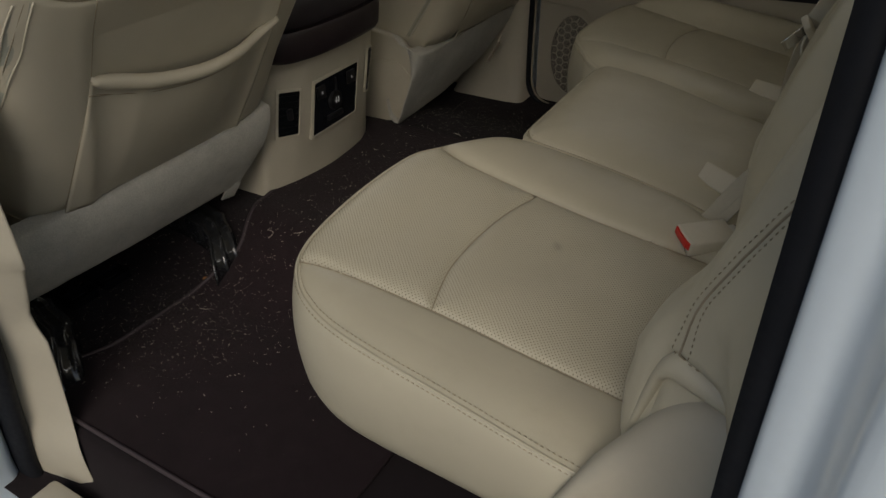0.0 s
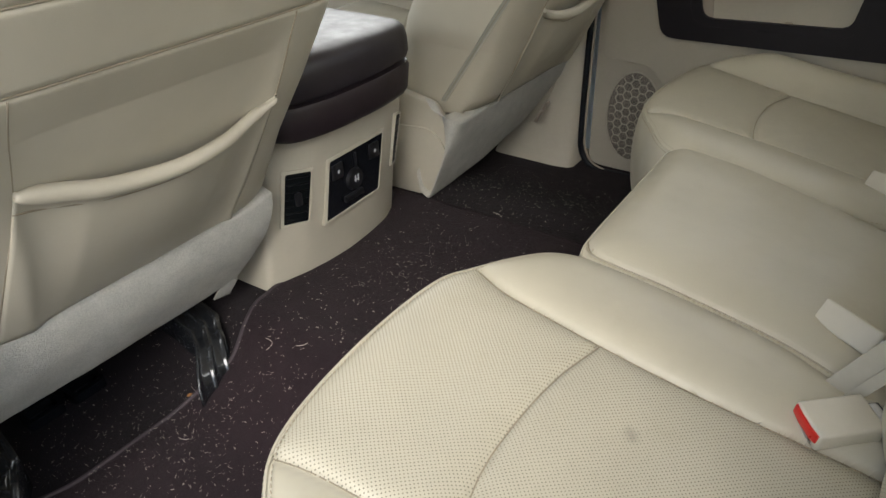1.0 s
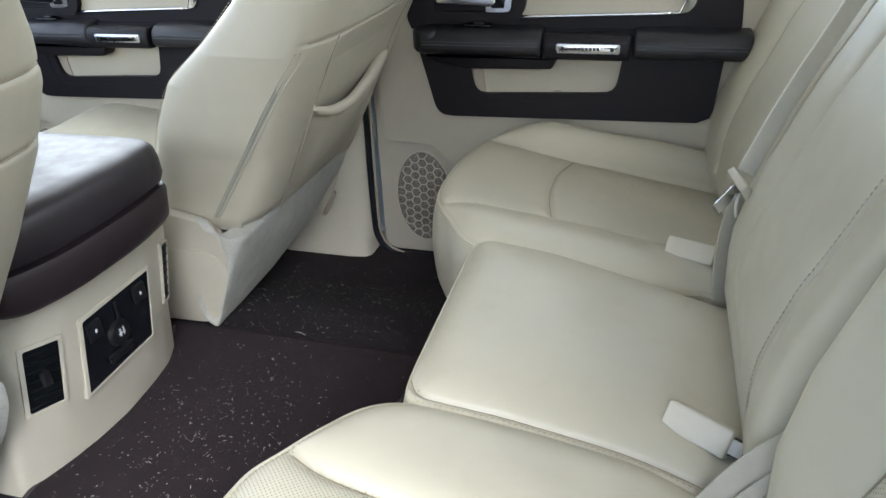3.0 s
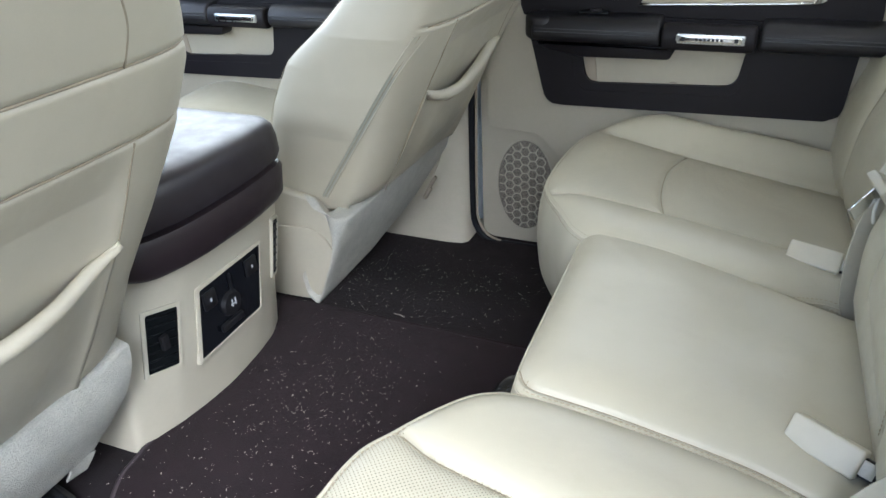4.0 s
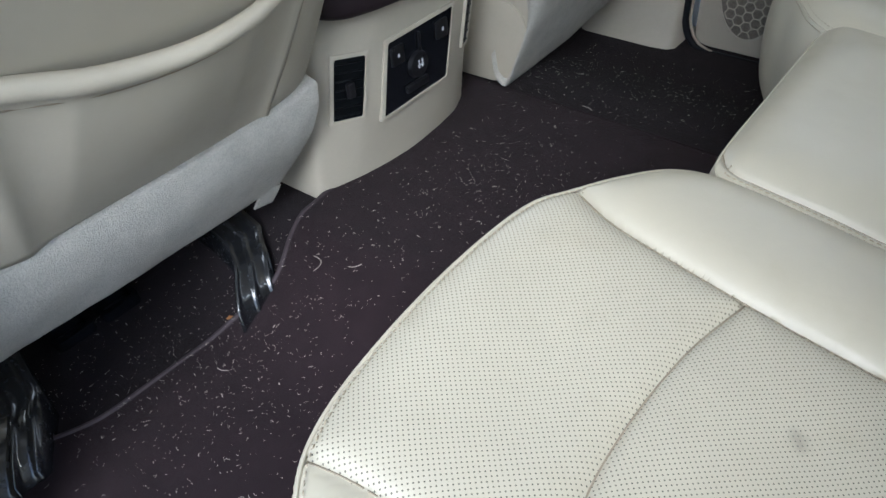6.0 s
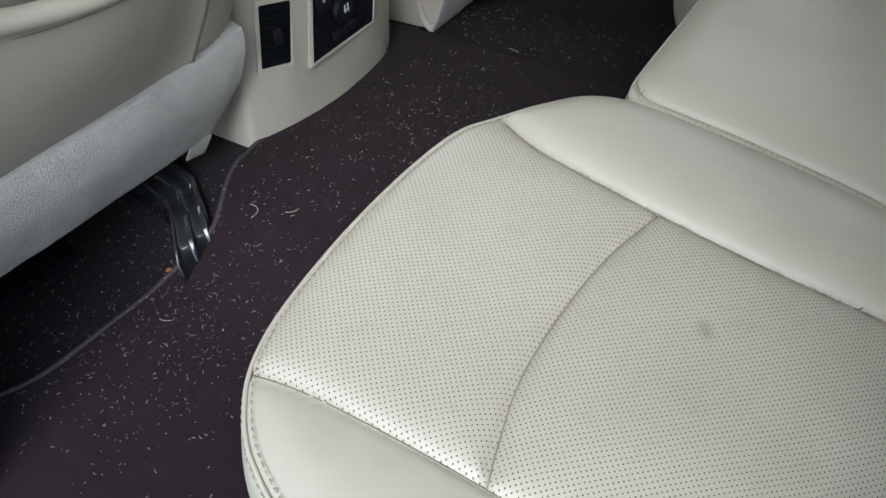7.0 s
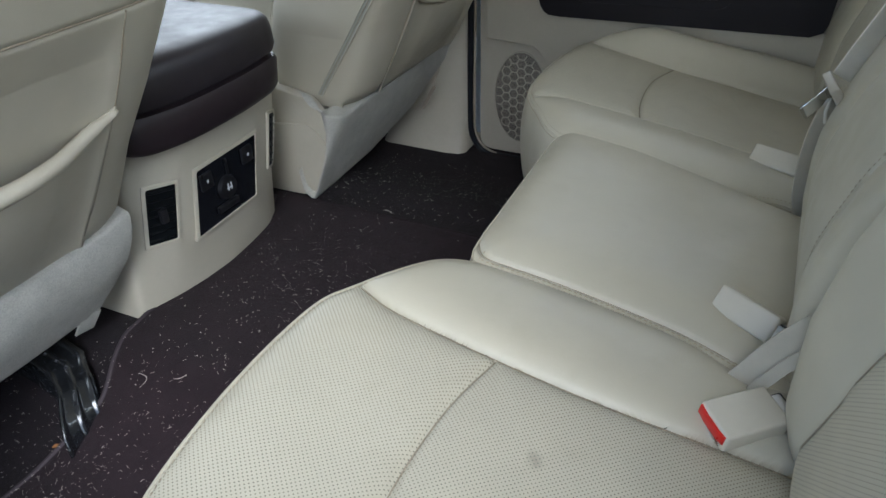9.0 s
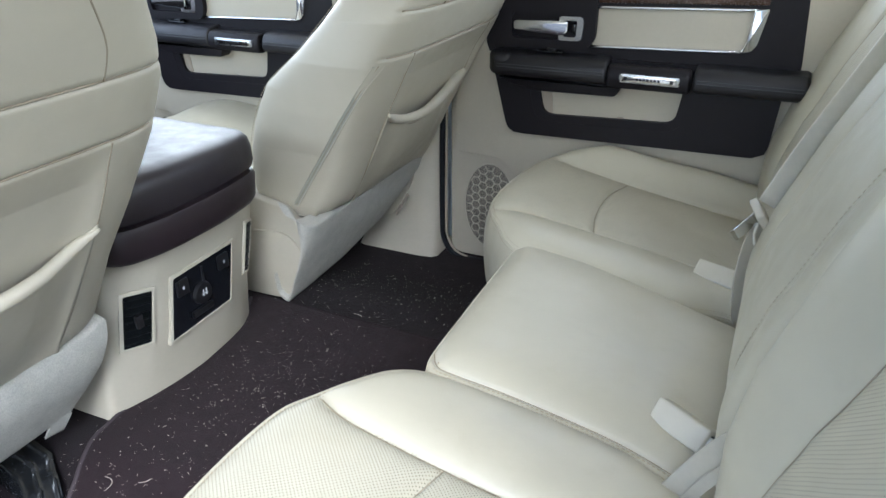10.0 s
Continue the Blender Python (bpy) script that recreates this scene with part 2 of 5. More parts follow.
def prism(pts, axis, a0, a1, r=0.0, seg=2):
    """A polygon in the two other axes, drawn out along the axis from a0 to a1."""
    bm = bmesh.new()
    lo = [bm.verts.new(AXES[axis](a0, *p)) for p in pts]
    hi = [bm.verts.new(AXES[axis](a1, *p)) for p in pts]
    bm.faces.new(lo)
    bm.faces.new(hi[::-1])
    n = len(pts)
    for i in range(n):
        bm.faces.new((lo[i], hi[i], hi[(i + 1) % n], lo[(i + 1) % n]))
    bmesh.ops.recalc_face_normals(bm, faces=bm.faces)
    if r:
        ring = [e for e in bm.edges if len({v in lo for v in e.verts}) == 1]
        bmesh.ops.bevel(bm, geom=ring, offset=r, segments=seg, affect="EDGES", profile=0.5)
    return bm


def rounded(pts, r, k=6):
    """A polygon with its corners rounded."""
    out, n = [], len(pts)
    for i in range(n):
        a, b, c = (Vector(pts[(i + j) % n]) for j in (-1, 0, 1))
        da, dc = a - b, c - b
        rr = min(r, da.length * 0.48, dc.length * 0.48)
        p, q = b + da.normalized() * rr, b + dc.normalized() * rr
        for j in range(k + 1):
            t = j / k
            out.append(tuple(p * (1 - t) ** 2 + b * 2 * t * (1 - t) + q * t * t))
    return out


def rect(x0, x1, z0, z1):
    return [(x0, z0), (x1, z0), (x1, z1), (x0, z1)]


def rays(pts, centre, n):
    """The outline met from its centre at n even angles."""
    out = []
    P = [Vector(p) - Vector(centre) for p in pts]
    for i in range(n):
        a = 2 * math.pi * i / n
        d = Vector((math.cos(a), math.sin(a)))
        best = 0.0
        for j in range(len(P)):
            p, q = P[j], P[(j + 1) % len(P)]
            e = q - p
            det = d.x * e.y - d.y * e.x
            if abs(det) < 1e-12:
                continue
            t = (p.x * e.y - p.y * e.x) / det
            u = (p.x * d.y - p.y * d.x) / det
            if t > 0 and -1e-9 <= u <= 1 + 1e-9:
                best = max(best, t)
        out.append((centre[0] + d.x * best, centre[1] + d.y * best))
    return out


def ring(outer, inner, axis, a0, a1, centre, n=96, inset=0.0):
    """A plate with a hole through it; its inner edge at a1 is drawn in by inset."""
    o, i = rays(outer, centre, n), rays(inner, centre, n)
    bm = bmesh.new()
    def loop(pts, a, k=0.0):
        return [bm.verts.new(AXES[axis](a, *(p[j] + (centre[j] - p[j]) * k for j in (0, 1)))) for p in pts]
    loops = [loop(o, a0), loop(o, a1), loop(i, a1, inset), loop(i, a0)]
    for a, b in zip(loops, loops[1:] + loops[:1]):
        for j in range(n):
            bm.faces.new((a[j], a[(j + 1) % n], b[(j + 1) % n], b[j]))
    return bm


def smooth_line(pts, n, closed=False):
    """Points evenly along a Catmull-Rom curve through pts (2 or 3 numbers each)."""
    P = np.asarray(pts, float)
    m = len(P)
    idx = range(m if closed else m - 1)
    out = []
    for i in idx:
        if closed:
            a, b, c, d = (P[(i + j) % m] for j in (-1, 0, 1, 2))
        else:
            a, b, c, d = P[max(i - 1, 0)], P[i], P[i + 1], P[min(i + 2, m - 1)]
        for t in np.linspace(0, 1, 24, endpoint=False):
            out.append(0.5 * (2 * b + (c - a) * t + (2 * a - 5 * b + 4 * c - d) * t * t + (3 * b - a - 3 * c + d) * t ** 3))
    out.append(P[0] if closed else P[-1])
    out = np.array(out)
    L = np.concatenate([[0], np.cumsum(np.linalg.norm(np.diff(out, axis=0), axis=1))])
    at = np.linspace(0, L[-1], n, endpoint=not closed)
    return np.stack([np.interp(at, L, out[:, k]) for k in range(P.shape[1])], 1)


def tube(pts, r, k=8, flat=1.0, up=(0, 0, 1), caps=True):
    """A round (or flattened) cord along points. Returns verts and faces."""
    P = np.asarray(pts, float)
    T = np.gradient(P, axis=0)
    T /= np.linalg.norm(T, axis=1)[:, None] + 1e-12
    A = np.cross(T, np.asarray(up, float))
    A /= np.linalg.norm(A, axis=1)[:, None] + 1e-12
    B = np.cross(A, T)
    ang = np.arange(k) * 2 * math.pi / k
    rr = np.broadcast_to(np.asarray(r, float), (len(P),))[:, None, None]
    V = P[:, None] + rr * (np.cos(ang)[None, :, None] * A[:, None] + flat * np.sin(ang)[None, :, None] * B[:, None])
    F = [(i * k + j, i * k + (j + 1) % k, (i + 1) * k + (j + 1) % k, (i + 1) * k + j) for i in range(len(P) - 1) for j in range(k)]
    if caps:
        F += [tuple(range(k))[::-1], tuple((len(P) - 1) * k + j for j in range(k))]
    return V.reshape(-1, 3), F


def ribbon(pts, width, thick, across):
    """A strap: a flat section swept along points, its width along the vector across."""
    P = np.asarray(pts, float)
    T = np.gradient(P, axis=0)
    T /= np.linalg.norm(T, axis=1)[:, None] + 1e-12
    A = np.broadcast_to(np.asarray(across, float), P.shape).copy()
    A -= (A * T).sum(1)[:, None] * T
    A /= np.linalg.norm(A, axis=1)[:, None]
    N = np.cross(T, A)
    sec = [(-1, -1), (-0.9, -1), (0.9, -1), (1, -1), (1, 1), (0.9, 1), (-0.9, 1), (-1, 1)]
    V = np.stack([P + A * width / 2 * a + N * thick / 2 * b for a, b in sec], 1)
    k = len(sec)
    F = [(i * k + j, i * k + (j + 1) % k, (i + 1) * k + (j + 1) % k, (i + 1) * k + j) for i in range(len(P) - 1) for j in range(k)]
    F += [tuple(range(k))[::-1], tuple((len(P) - 1) * k + j for j in range(k))]
    return V.reshape(-1, 3), F


def stitches(name, pts, mats, parent, dash=0.0038, gap=0.0024, r=0.0008, lift=(0, 0, 0.0006)):
    """Short thread dashes along a line, as one part."""
    P = np.asarray(pts, float)
    L = np.concatenate([[0], np.cumsum(np.linalg.norm(np.diff(P, axis=0), axis=1))])
    V, F, at = [], [], 0.0
    while at + dash < L[-1]:
        q = [np.array([np.interp(a, L, P[:, k]) for k in range(3)]) + lift for a in (at, at + dash / 2, at + dash)]
        q[1] = q[1] + np.asarray(lift) * 0.6
        v, f = tube(q, (r * 0.6, r, r * 0.6), 5)
        F += [tuple(i + len(V) * 15 for i in face) for face in f]
        V.append(v)
        at += dash + gap
    ob = raw(name, np.concatenate(V), F, mats, parent)
    ob["kind"] = "stuff"
    return ob


def grid_faces(nu, nv, closed=False):
    return [(i * nv + j, i * nv + (j + 1) % nv, (i + 1) * nv + (j + 1) % nv, (i + 1) * nv + j)
            for i in range(nu - 1) for j in range(nv if closed else nv - 1)]


def vertex_normals(V, F):
    V, Q = np.asarray(V), np.array([f if len(f) == 4 else (*f, f[-1]) for f in F])
    n = np.cross(V[Q[:, 2]] - V[Q[:, 0]], V[Q[:, 3]] - V[Q[:, 1]])
    N = np.zeros_like(V)
    for k in range(4):
        np.add.at(N, Q[:, k], n)
    return N / (np.linalg.norm(N, axis=1)[:, None] + 1e-15)


def split(V, F, region, names, mats, parent, labels):
    """One surface cut into parts that keep a common shading."""
    V, N = np.asarray(V), vertex_normals(V, F)
    first = None
    for k, (nm, mt, lb) in enumerate(zip(names, mats, labels)):
        Fk = [f for f, g in zip(F, region) if g == k]
        if not Fk:
            continue
        used = sorted({i for f in Fk for i in f})
        back = {o: i for i, o in enumerate(used)}
        ob = raw(nm, V[used], [tuple(back[i] for i in f) for f in Fk], mt, first or parent, lb, normals=N[used])
        first = first or ob
    return first


def inside(poly, X, Y):
    P = np.asarray(poly)
    hit = np.zeros(X.shape, bool)
    for (x0, y0), (x1, y1) in zip(P, np.roll(P, -1, 0)):
        cross = (y0 > Y) != (y1 > Y)
        hit ^= cross & (X < (x1 - x0) * (Y - y0) / (y1 - y0 + 1e-15) + x0)
    return hit


def line_dist(lines, X, Y):
    best = np.full(X.shape, 9.0)
    for L in lines:
        L = np.asarray(L)
        for (x0, y0), (x1, y1) in zip(L[:-1], L[1:]):
            dx, dy = x1 - x0, y1 - y0
            t = np.clip(((X - x0) * dx + (Y - y0) * dy) / (dx * dx + dy * dy + 1e-15), 0, 1)
            best = np.minimum(best, np.hypot(X - x0 - t * dx, Y - y0 - t * dy))
    return best


# ---- the cab: floor, walls, roof, ground ----
def floor_z(x, y):
    """The floor lies lower on both sides of its hump."""
    y = np.asarray(y, float)
    s = np.clip((np.abs(y) - 0.24) / np.where(y > 0, 0.36, 0.22), 0, 1)
    return -0.09 * s * s * (3 - 2 * s)


ground = thing("ground", (0, 0, -0.72), "grey asphalt ground outside the truck", "ground", kind="structure")
part("asphalt_sheet", prism(rect(-900, 900, -900, 900), "z", -0.9, -0.72), ASPHALT, ground)

X, Y = np.meshgrid(np.linspace(-1.1, 1.12, 90), np.linspace(-0.84, 0.735, 160), indexing="ij")
drop = np.clip((-Y - 0.758) / 0.03, 0, 1)
V = np.stack([X, Y, floor_z(X, Y) - 0.12 * drop * drop * (3 - 2 * drop)], -1).reshape(-1, 3)
floor = thing("floor", (0, 0, -0.1), "dark brown carpeted truck floor with a low hump", "floor", kind="structure")
raw("carpet", V, grid_faces(90, 160), CARPET, floor)
part("floor_pan", box(-1.1, 1.12, -0.80, 0.80, -0.26, -0.23, 0), BLACK, floor)

ceiling = thing("ceiling", (0, 0, 1.03), "pale cloth headliner of the cab", "ceiling", kind="structure")
part("headliner", box(-0.75, 1.12, -0.80, 0.80, 1.03, 1.06, 0.01), LINER, ceiling)

# Far side of the cab: sill, pillars and the window line above the doors.
wall_far = thing("wall_far", (0, 0.8, -0.14), "white cab side with window openings", "wall", kind="structure")
part("outer_skin", box(-1.1, 1.12, 0.80, 0.83, -0.14, 0.60, 0.005), PAINT, wall_far)
part("roof_rail", box(-1.1, 1.12, 0.74, 0.83, 0.96, 1.03, 0.01), TRIM, wall_far)
part("rear_pillar", prism([(0.98, 0.60), (1.12, 0.60), (1.12, 0.96), (1.02, 0.96)], "y", 0.74, 0.83, 0.005), TRIM, wall_far)
part("sill", box(-1.1, 1.12, 0.735, 0.80, -0.14, -0.085, 0.008), TRIM, wall_far)

wall_back = thing("wall_back", (1.1, 0, -0.14), "cab back wall with a wide rear window", "wall", kind="structure")
part("back_panel", box(1.12, 1.16, -0.83, 0.83, -0.14, 0.62, 0.005), TRIM, wall_back)
part("back_post", box(1.12, 1.16, -0.83, -0.62, 0.62, 1.06, 0.005), TRIM, wall_back)
part("back_post", box(1.12, 1.16, 0.62, 0.83, 0.62, 1.06, 0.005), TRIM, wall_back)

wall_front = thing("wall_front", (-1.1, 0, -0.14), "dark dashboard wall under the windscreen", "wall", kind="structure")
part("dashboard", prism([(-1.3, -0.14), (-1.1, -0.14), (-1.06, 0.2), (-0.98, 0.40), (-1.05, 0.47), (-1.3, 0.5)], "y", -0.80, 0.80, 0.02), BROWN_TRIM, wall_front)
for y0, y1 in ((-0.83, -0.75), (0.75, 0.83)):
    part("windscreen_post", prism([(-1.3, 0.5), (-1.2, 0.5), (-0.72, 1.06), (-0.8, 1.06)], "y", y0, y1, 0.01), TRIM, wall_front)

wall_near = thing("wall_near", (0, -0.8, -0.14), "white cab side with an open rear doorway", "wall", kind="structure")
part("front_door_side", box(-1.1, -0.20, -0.83, -0.76, -0.14, 0.60, 0.01), TRIM, wall_near)
part("roof_rail", box(-1.1, 1.12, -0.84, -0.76, 0.97, 1.06, 0.012), PAINT, wall_near)


# ---- doors on the far side ----
def door(x, label):
    """A cab door's inner panel; x moves it along the cab."""
    d = thing("door", (x + 0.5, 0.74, -0.09), label, "door", "cab doors")
    def mv(pts):
        return [(p + x, q) for p, q in pts]
    # lower panel of pale plastic with the slanted step round the speaker
    low = rounded([(0.128, -0.085), (0.98, -0.085), (0.98, 0.60), (0.128, 0.60)], 0.035)
    part("lower_panel", prism(mv(low), "y", 0.712, 0.76, 0.006), TRIM, d)
    step = rounded([(0.15, 0.60), (0.15, 0.195), (0.262, 0.190), (0.33, 0.118), (0.97, 0.108), (0.97, 0.60)], 0.012)
    part("upper_step", prism(mv(step), "y", 0.691, 0.714, 0.005), TRIM, d)
    # speaker
    cx, cz, rx, rz = 0.232 + x, 0.058, 0.063, 0.107
    oval = [(cx + rx * math.cos(a), cz + rz * math.sin(a)) for a in np.linspace(0, 2 * math.pi, 48, endpoint=False)]
    spk = part("speaker_grille", prism(oval, "y", 0.7095, 0.7125, 0.001), MESH, d, "oval speaker grille with honeycomb ribs")
    V, F = [], []
    h = 0.0118
    for i in range(-8, 9):
        for j in range(-12, 13):
            hx, hz = cx + i * h * 1.5, cz + (j + (i % 2) * 0.5) * h * math.sqrt(3)
            for k in range(3):
                a, b = math.radians(60 * k), math.radians(60 * (k + 1))
                p, q = (hx + h * math.cos(a), hz + h * math.sin(a)), (hx + h * math.cos(b), hz + h * math.sin(b))
                if all(((u - cx) / rx) ** 2 + ((w - cz) / rz) ** 2 < 0.99 for u, w in (p, q)):
                    v, f = tube([(p[0], 0.7085, p[1]), (q[0], 0.7085, q[1])], 0.0013, 4, up=(0, 1, 0))
                    F += [tuple(n + 8 * len(V) for n in g) for g in f]
                    V.append(v)
    raw("honeycomb_rib", np.concatenate(V), F, TRIM, spk, smooth=False)
    rim = [(cx + (rx + 0.002) * math.cos(a), 0.711, cz + (rz + 0.002) * math.sin(a)) for a in np.linspace(0, 2 * math.pi, 60)]
    raw("grille_rim", *tube(rim, 0.0016, 6, up=(0, 1, 0), caps=False), TRIM, spk)
    # dark middle panel with its map pocket
    mid = rounded([(0.284, 0.262), (0.818, 0.2715), (0.830, 0.44), (0.238, 0.44)], 0.026)
    pocket = rounded([(0.364, 0.3115), (0.638, 0.3220), (0.652, 0.415), (0.342, 0.415)], 0.022)
    mouth = rounded([(0.346, 0.2955), (0.650, 0.3050), (0.664, 0.415), (0.322, 0.415)], 0.030)
    part("middle_panel", ring(mv(mid), mv(mouth), "y", 0.710, 0.678, (0.5 + x, 0.36), 128), BROWN_TRIM, d)
    part("pocket_scoop", ring(mv(mouth), mv(pocket), "y", 0.679, 0.6885, (0.5 + x, 0.36), 128), BROWN_TRIM, d)
    part("pocket_back", prism(mv(rounded([(0.36, 0.298), (0.655, 0.306), (0.67, 0.42), (0.345, 0.42)], 0.02)), "y", 0.692, 0.697, 0.0), TRIM, d, "pale pocket lining")
    part("pocket_side", prism(mv([(0.362, 0.306), (0.384, 0.308), (0.372, 0.41), (0.352, 0.41)]), "y", 0.6885, 0.694, 0.001), TRIM_DARK, d)
    part("pocket_catch", prism(mv(rounded(rect(0.520, 0.536, 0.308, 0.321), 0.005)), "y", 0.6875, 0.694, 0.002), TRIM_DARK, d)
    # armrest: two padded halves with a pull between them
    sec = rounded([(0.705, 0.394), (0.650, 0.394), (0.632, 0.404), (0.634, 0.428), (0.648, 0.442), (0.705, 0.447)], 0.012, 4)
    for nm, x0, x1 in (("front_pad", 0.262, 0.502), ("rear_pad", 0.667, 0.868)):
        pad = part(nm, prism(sec, "x", x0 + x, x1 + x, 0.008, 3), PAD, d)
        for dz in (0.0, 0.006):
            P = [(x0 + x + 0.008 + t * (x1 - x0 - 0.016), 0.6326, 0.417 + dz) for t in np.linspace(0, 1, 24)]
            raw("seam", *tube(P, 0.0010, 5), GREY_THREAD, pad)
    end = rounded([(0.240, 0.705), (0.242, 0.66), (0.262, 0.636), (0.30, 0.635), (0.30, 0.705)], 0.02)
    part("pad_end", prism(mv(end), "z", 0.397, 0.443, 0.01, 3), PAD, d)
    grip_sec = rounded([(0.662, 0.391), (0.632, 0.394), (0.627, 0.415), (0.634, 0.437), (0.662, 0.440)], 0.010, 4)
    grip = part("pull_grip", prism(grip_sec, "x", 0.504 + x, 0.662 + x, 0.006, 3), BROWN_TRIM, d)
    badge = part("badge_plate", prism(mv(rounded(rect(0.530, 0.645, 0.4085, 0.4255), 0.005)), "y", 0.6255, 0.630, 0.001), SATIN, d, "satin metal trim plate")
    part("badge_inlay", prism(mv(rounded(rect(0.536, 0.639, 0.4115, 0.4225), 0.003)), "y", 0.6240, 0.6260, 0.0005), CHROME, badge)
    for k in range(7):
        u = 0.563 + k * 0.0068 + x
        part("plain_bar", box(u, u + 0.0045, 0.6232, 0.6244, 0.4150, 0.4192, 0.0), BLACK, badge)
    for u in (0.5395, 0.6275):
        part("corner_mark", box(u + x, u + 0.006 + x, 0.6232, 0.6244, 0.4135, 0.4205, 0.0), BLACK, badge)
    part("under_scoop", prism(mv(rounded([(0.265, 0.395), (0.53, 0.395), (0.52, 0.370), (0.36, 0.367), (0.29, 0.378)], 0.008)), "y", 0.652, 0.692, 0.006), BROWN_TRIM, d)
    sw = part("switch_plate", prism(mv(rounded([(0.345, 0.664), (0.402, 0.664), (0.398, 0.690), (0.352, 0.690)], 0.004)), "z", 0.4455, 0.4490, 0.001), GLOSS, d, "glossy black window switch panel")
    part("switch", prism(mv(rounded(rect(0.366, 0.386, 0.668, 0.684), 0.003)), "z", 0.4490, 0.4535, 0.0015), BLACK, sw)
    # upper part: dark field, handle cup and a pale inset in a bright frame
    up = rounded([(0.226, 0.434), (0.850, 0.434), (0.838, 0.60), (0.226, 0.60)], 0.015)
    inset = rounded([(0.452, 0.4610), (0.755, 0.4710), (0.771, 0.5445), (0.446, 0.5350)], 0.012)
    part("upper_panel", ring(mv(up), mv(inset), "y", 0.712, 0.688, (0.6 + x, 0.49), 128), BROWN_TRIM, d)
    part("inset_pad", prism(mv(rounded([(0.445, 0.452), (0.76, 0.462), (0.775, 0.550), (0.44, 0.545)], 0.01)), "y", 0.694, 0.699, 0.0), VINYL, d, "pale padded inset")
    fr = [(0.446, 0.4605), (0.740, 0.4705), (0.757, 0.484), (0.770, 0.5480), (0.446, 0.5375)]
    for a, b, r in ((0, 1, 0.0034), (4, 3, 0.0034)):
        P = [(fr[a][0] + x + t * (fr[b][0] - fr[a][0]), 0.687, fr[a][1] + t * (fr[b][1] - fr[a][1])) for t in np.linspace(0, 1, 12)]
        raw("bright_strip", *tube(P, r, 8, up=(0, 1, 0)), CHROME, d)
    part("bright_end", prism(mv(rounded([(0.738, 0.468), (0.757, 0.472), (0.767, 0.485), (0.779, 0.552), (0.752, 0.549), (0.746, 0.487)], 0.006)), "y", 0.681, 0.692, 0.003), CHROME, d)
    part("veneer_strip", prism(mv([(0.446, 0.546), (0.775, 0.557), (0.777, 0.572), (0.446, 0.563)]), "y", 0.684, 0.690, 0.002), WOOD, d)
    cup = rounded([(0.268, 0.454), (0.448, 0.454), (0.464, 0.476), (0.464, 0.60), (0.262, 0.60)], 0.02)
    hole = rounded([(0.285, 0.470), (0.438, 0.470), (0.441, 0.520), (0.285, 0.523)], 0.012)
    part("handle_surround", ring(mv(cup), mv(hole), "y", 0.690, 0.676, (0.36 + x, 0.49), 96, 0.02), BROWN_TRIM, d)
    part("handle_well", prism(mv(rounded(rect(0.28, 0.445, 0.466, 0.52), 0.01)), "y", 0.700, 0.704, 0.0), BLACK, d)
    han = part("door_handle", prism(mv(rounded([(0.290, 0.486), (0.395, 0.480), (0.408, 0.486), (0.408, 0.510), (0.290, 0.506)], 0.008)), "y", 0.673, 0.682, 0.003, 3), CHROME, d, "chrome pull handle")
    part("handle_mount", ring(mv(rounded([(0.388, 0.470), (0.438, 0.471), (0.441, 0.519), (0.388, 0.518)], 0.006)), mv(rounded([(0.398, 0.478), (0.424, 0.478), (0.426, 0.511), (0.398, 0.510)], 0.004)), "y", 0.694, 0.676, (0.412 + x, 0.494), 48), CHROME, han)
    part("lock_tab", box(0.415 + x, 0.424 + x, 0.674, 0.692, 0.485, 0.505, 0.002), GLOSS, han)
    part("window_sill_pad", prism(mv(rounded(rect(0.128, 0.99, 0.595, 0.625), 0.01)), "y", 0.700, 0.80, 0.008), PAD, d)
    # weather strip along the front edge and the foot
    P = smooth_line([(0.112 + x, 0.708, 0.62), (0.110 + x, 0.708, 0.30), (0.106 + x, 0.708, 0.02), (0.112 + x, 0.708, -0.055), (0.150 + x, 0.708, -0.092), (0.25 + x, 0.708, -0.096), (0.98 + x, 0.708, -0.096)], 80)
    raw("weather_strip", *tube(P, 0.0075, 10, up=(0, 1, 0)), RUBBER, d, "black rubber weather strip")
    raw("strip_lip", *tube(P + [0.0105, 0, 0.004], 0.003, 8, up=(0, 1, 0)), TRIM_DARK, d)
    return d


m, nt, p = tree("perforated speaker mesh")
dots = nt.nodes.new("ShaderNodeTexVoronoi")
dots.voronoi_dimensions, dots.inputs["Scale"].default_value, dots.inputs["Randomness"].default_value = "2D", 1.0, 0.0
nt.links.new(coords(nt, "xzy", 1 / 0.0028, 45), dots.inputs["Vector"])
hole_mask = ramp(nt, dots.outputs["Distance"], [(0.32, (0, 0, 0)), (0.40, (1, 1, 1))])
nt.links.new(mix(nt, hole_mask, (0.02, 0.02, 0.02), (0.30, 0.27, 0.22)), p.inputs["Base Color"])
nt.links.new(bump(nt, hole_mask, 0.8, 0.001), p.inputs["Normal"])
p.inputs["Roughness"].default_value = 0.55
MESH = m

door(0.0, "rear cab door, dark brown and beige with padded armrest")
door(-1.01, "front passenger door, dark brown and beige trim")

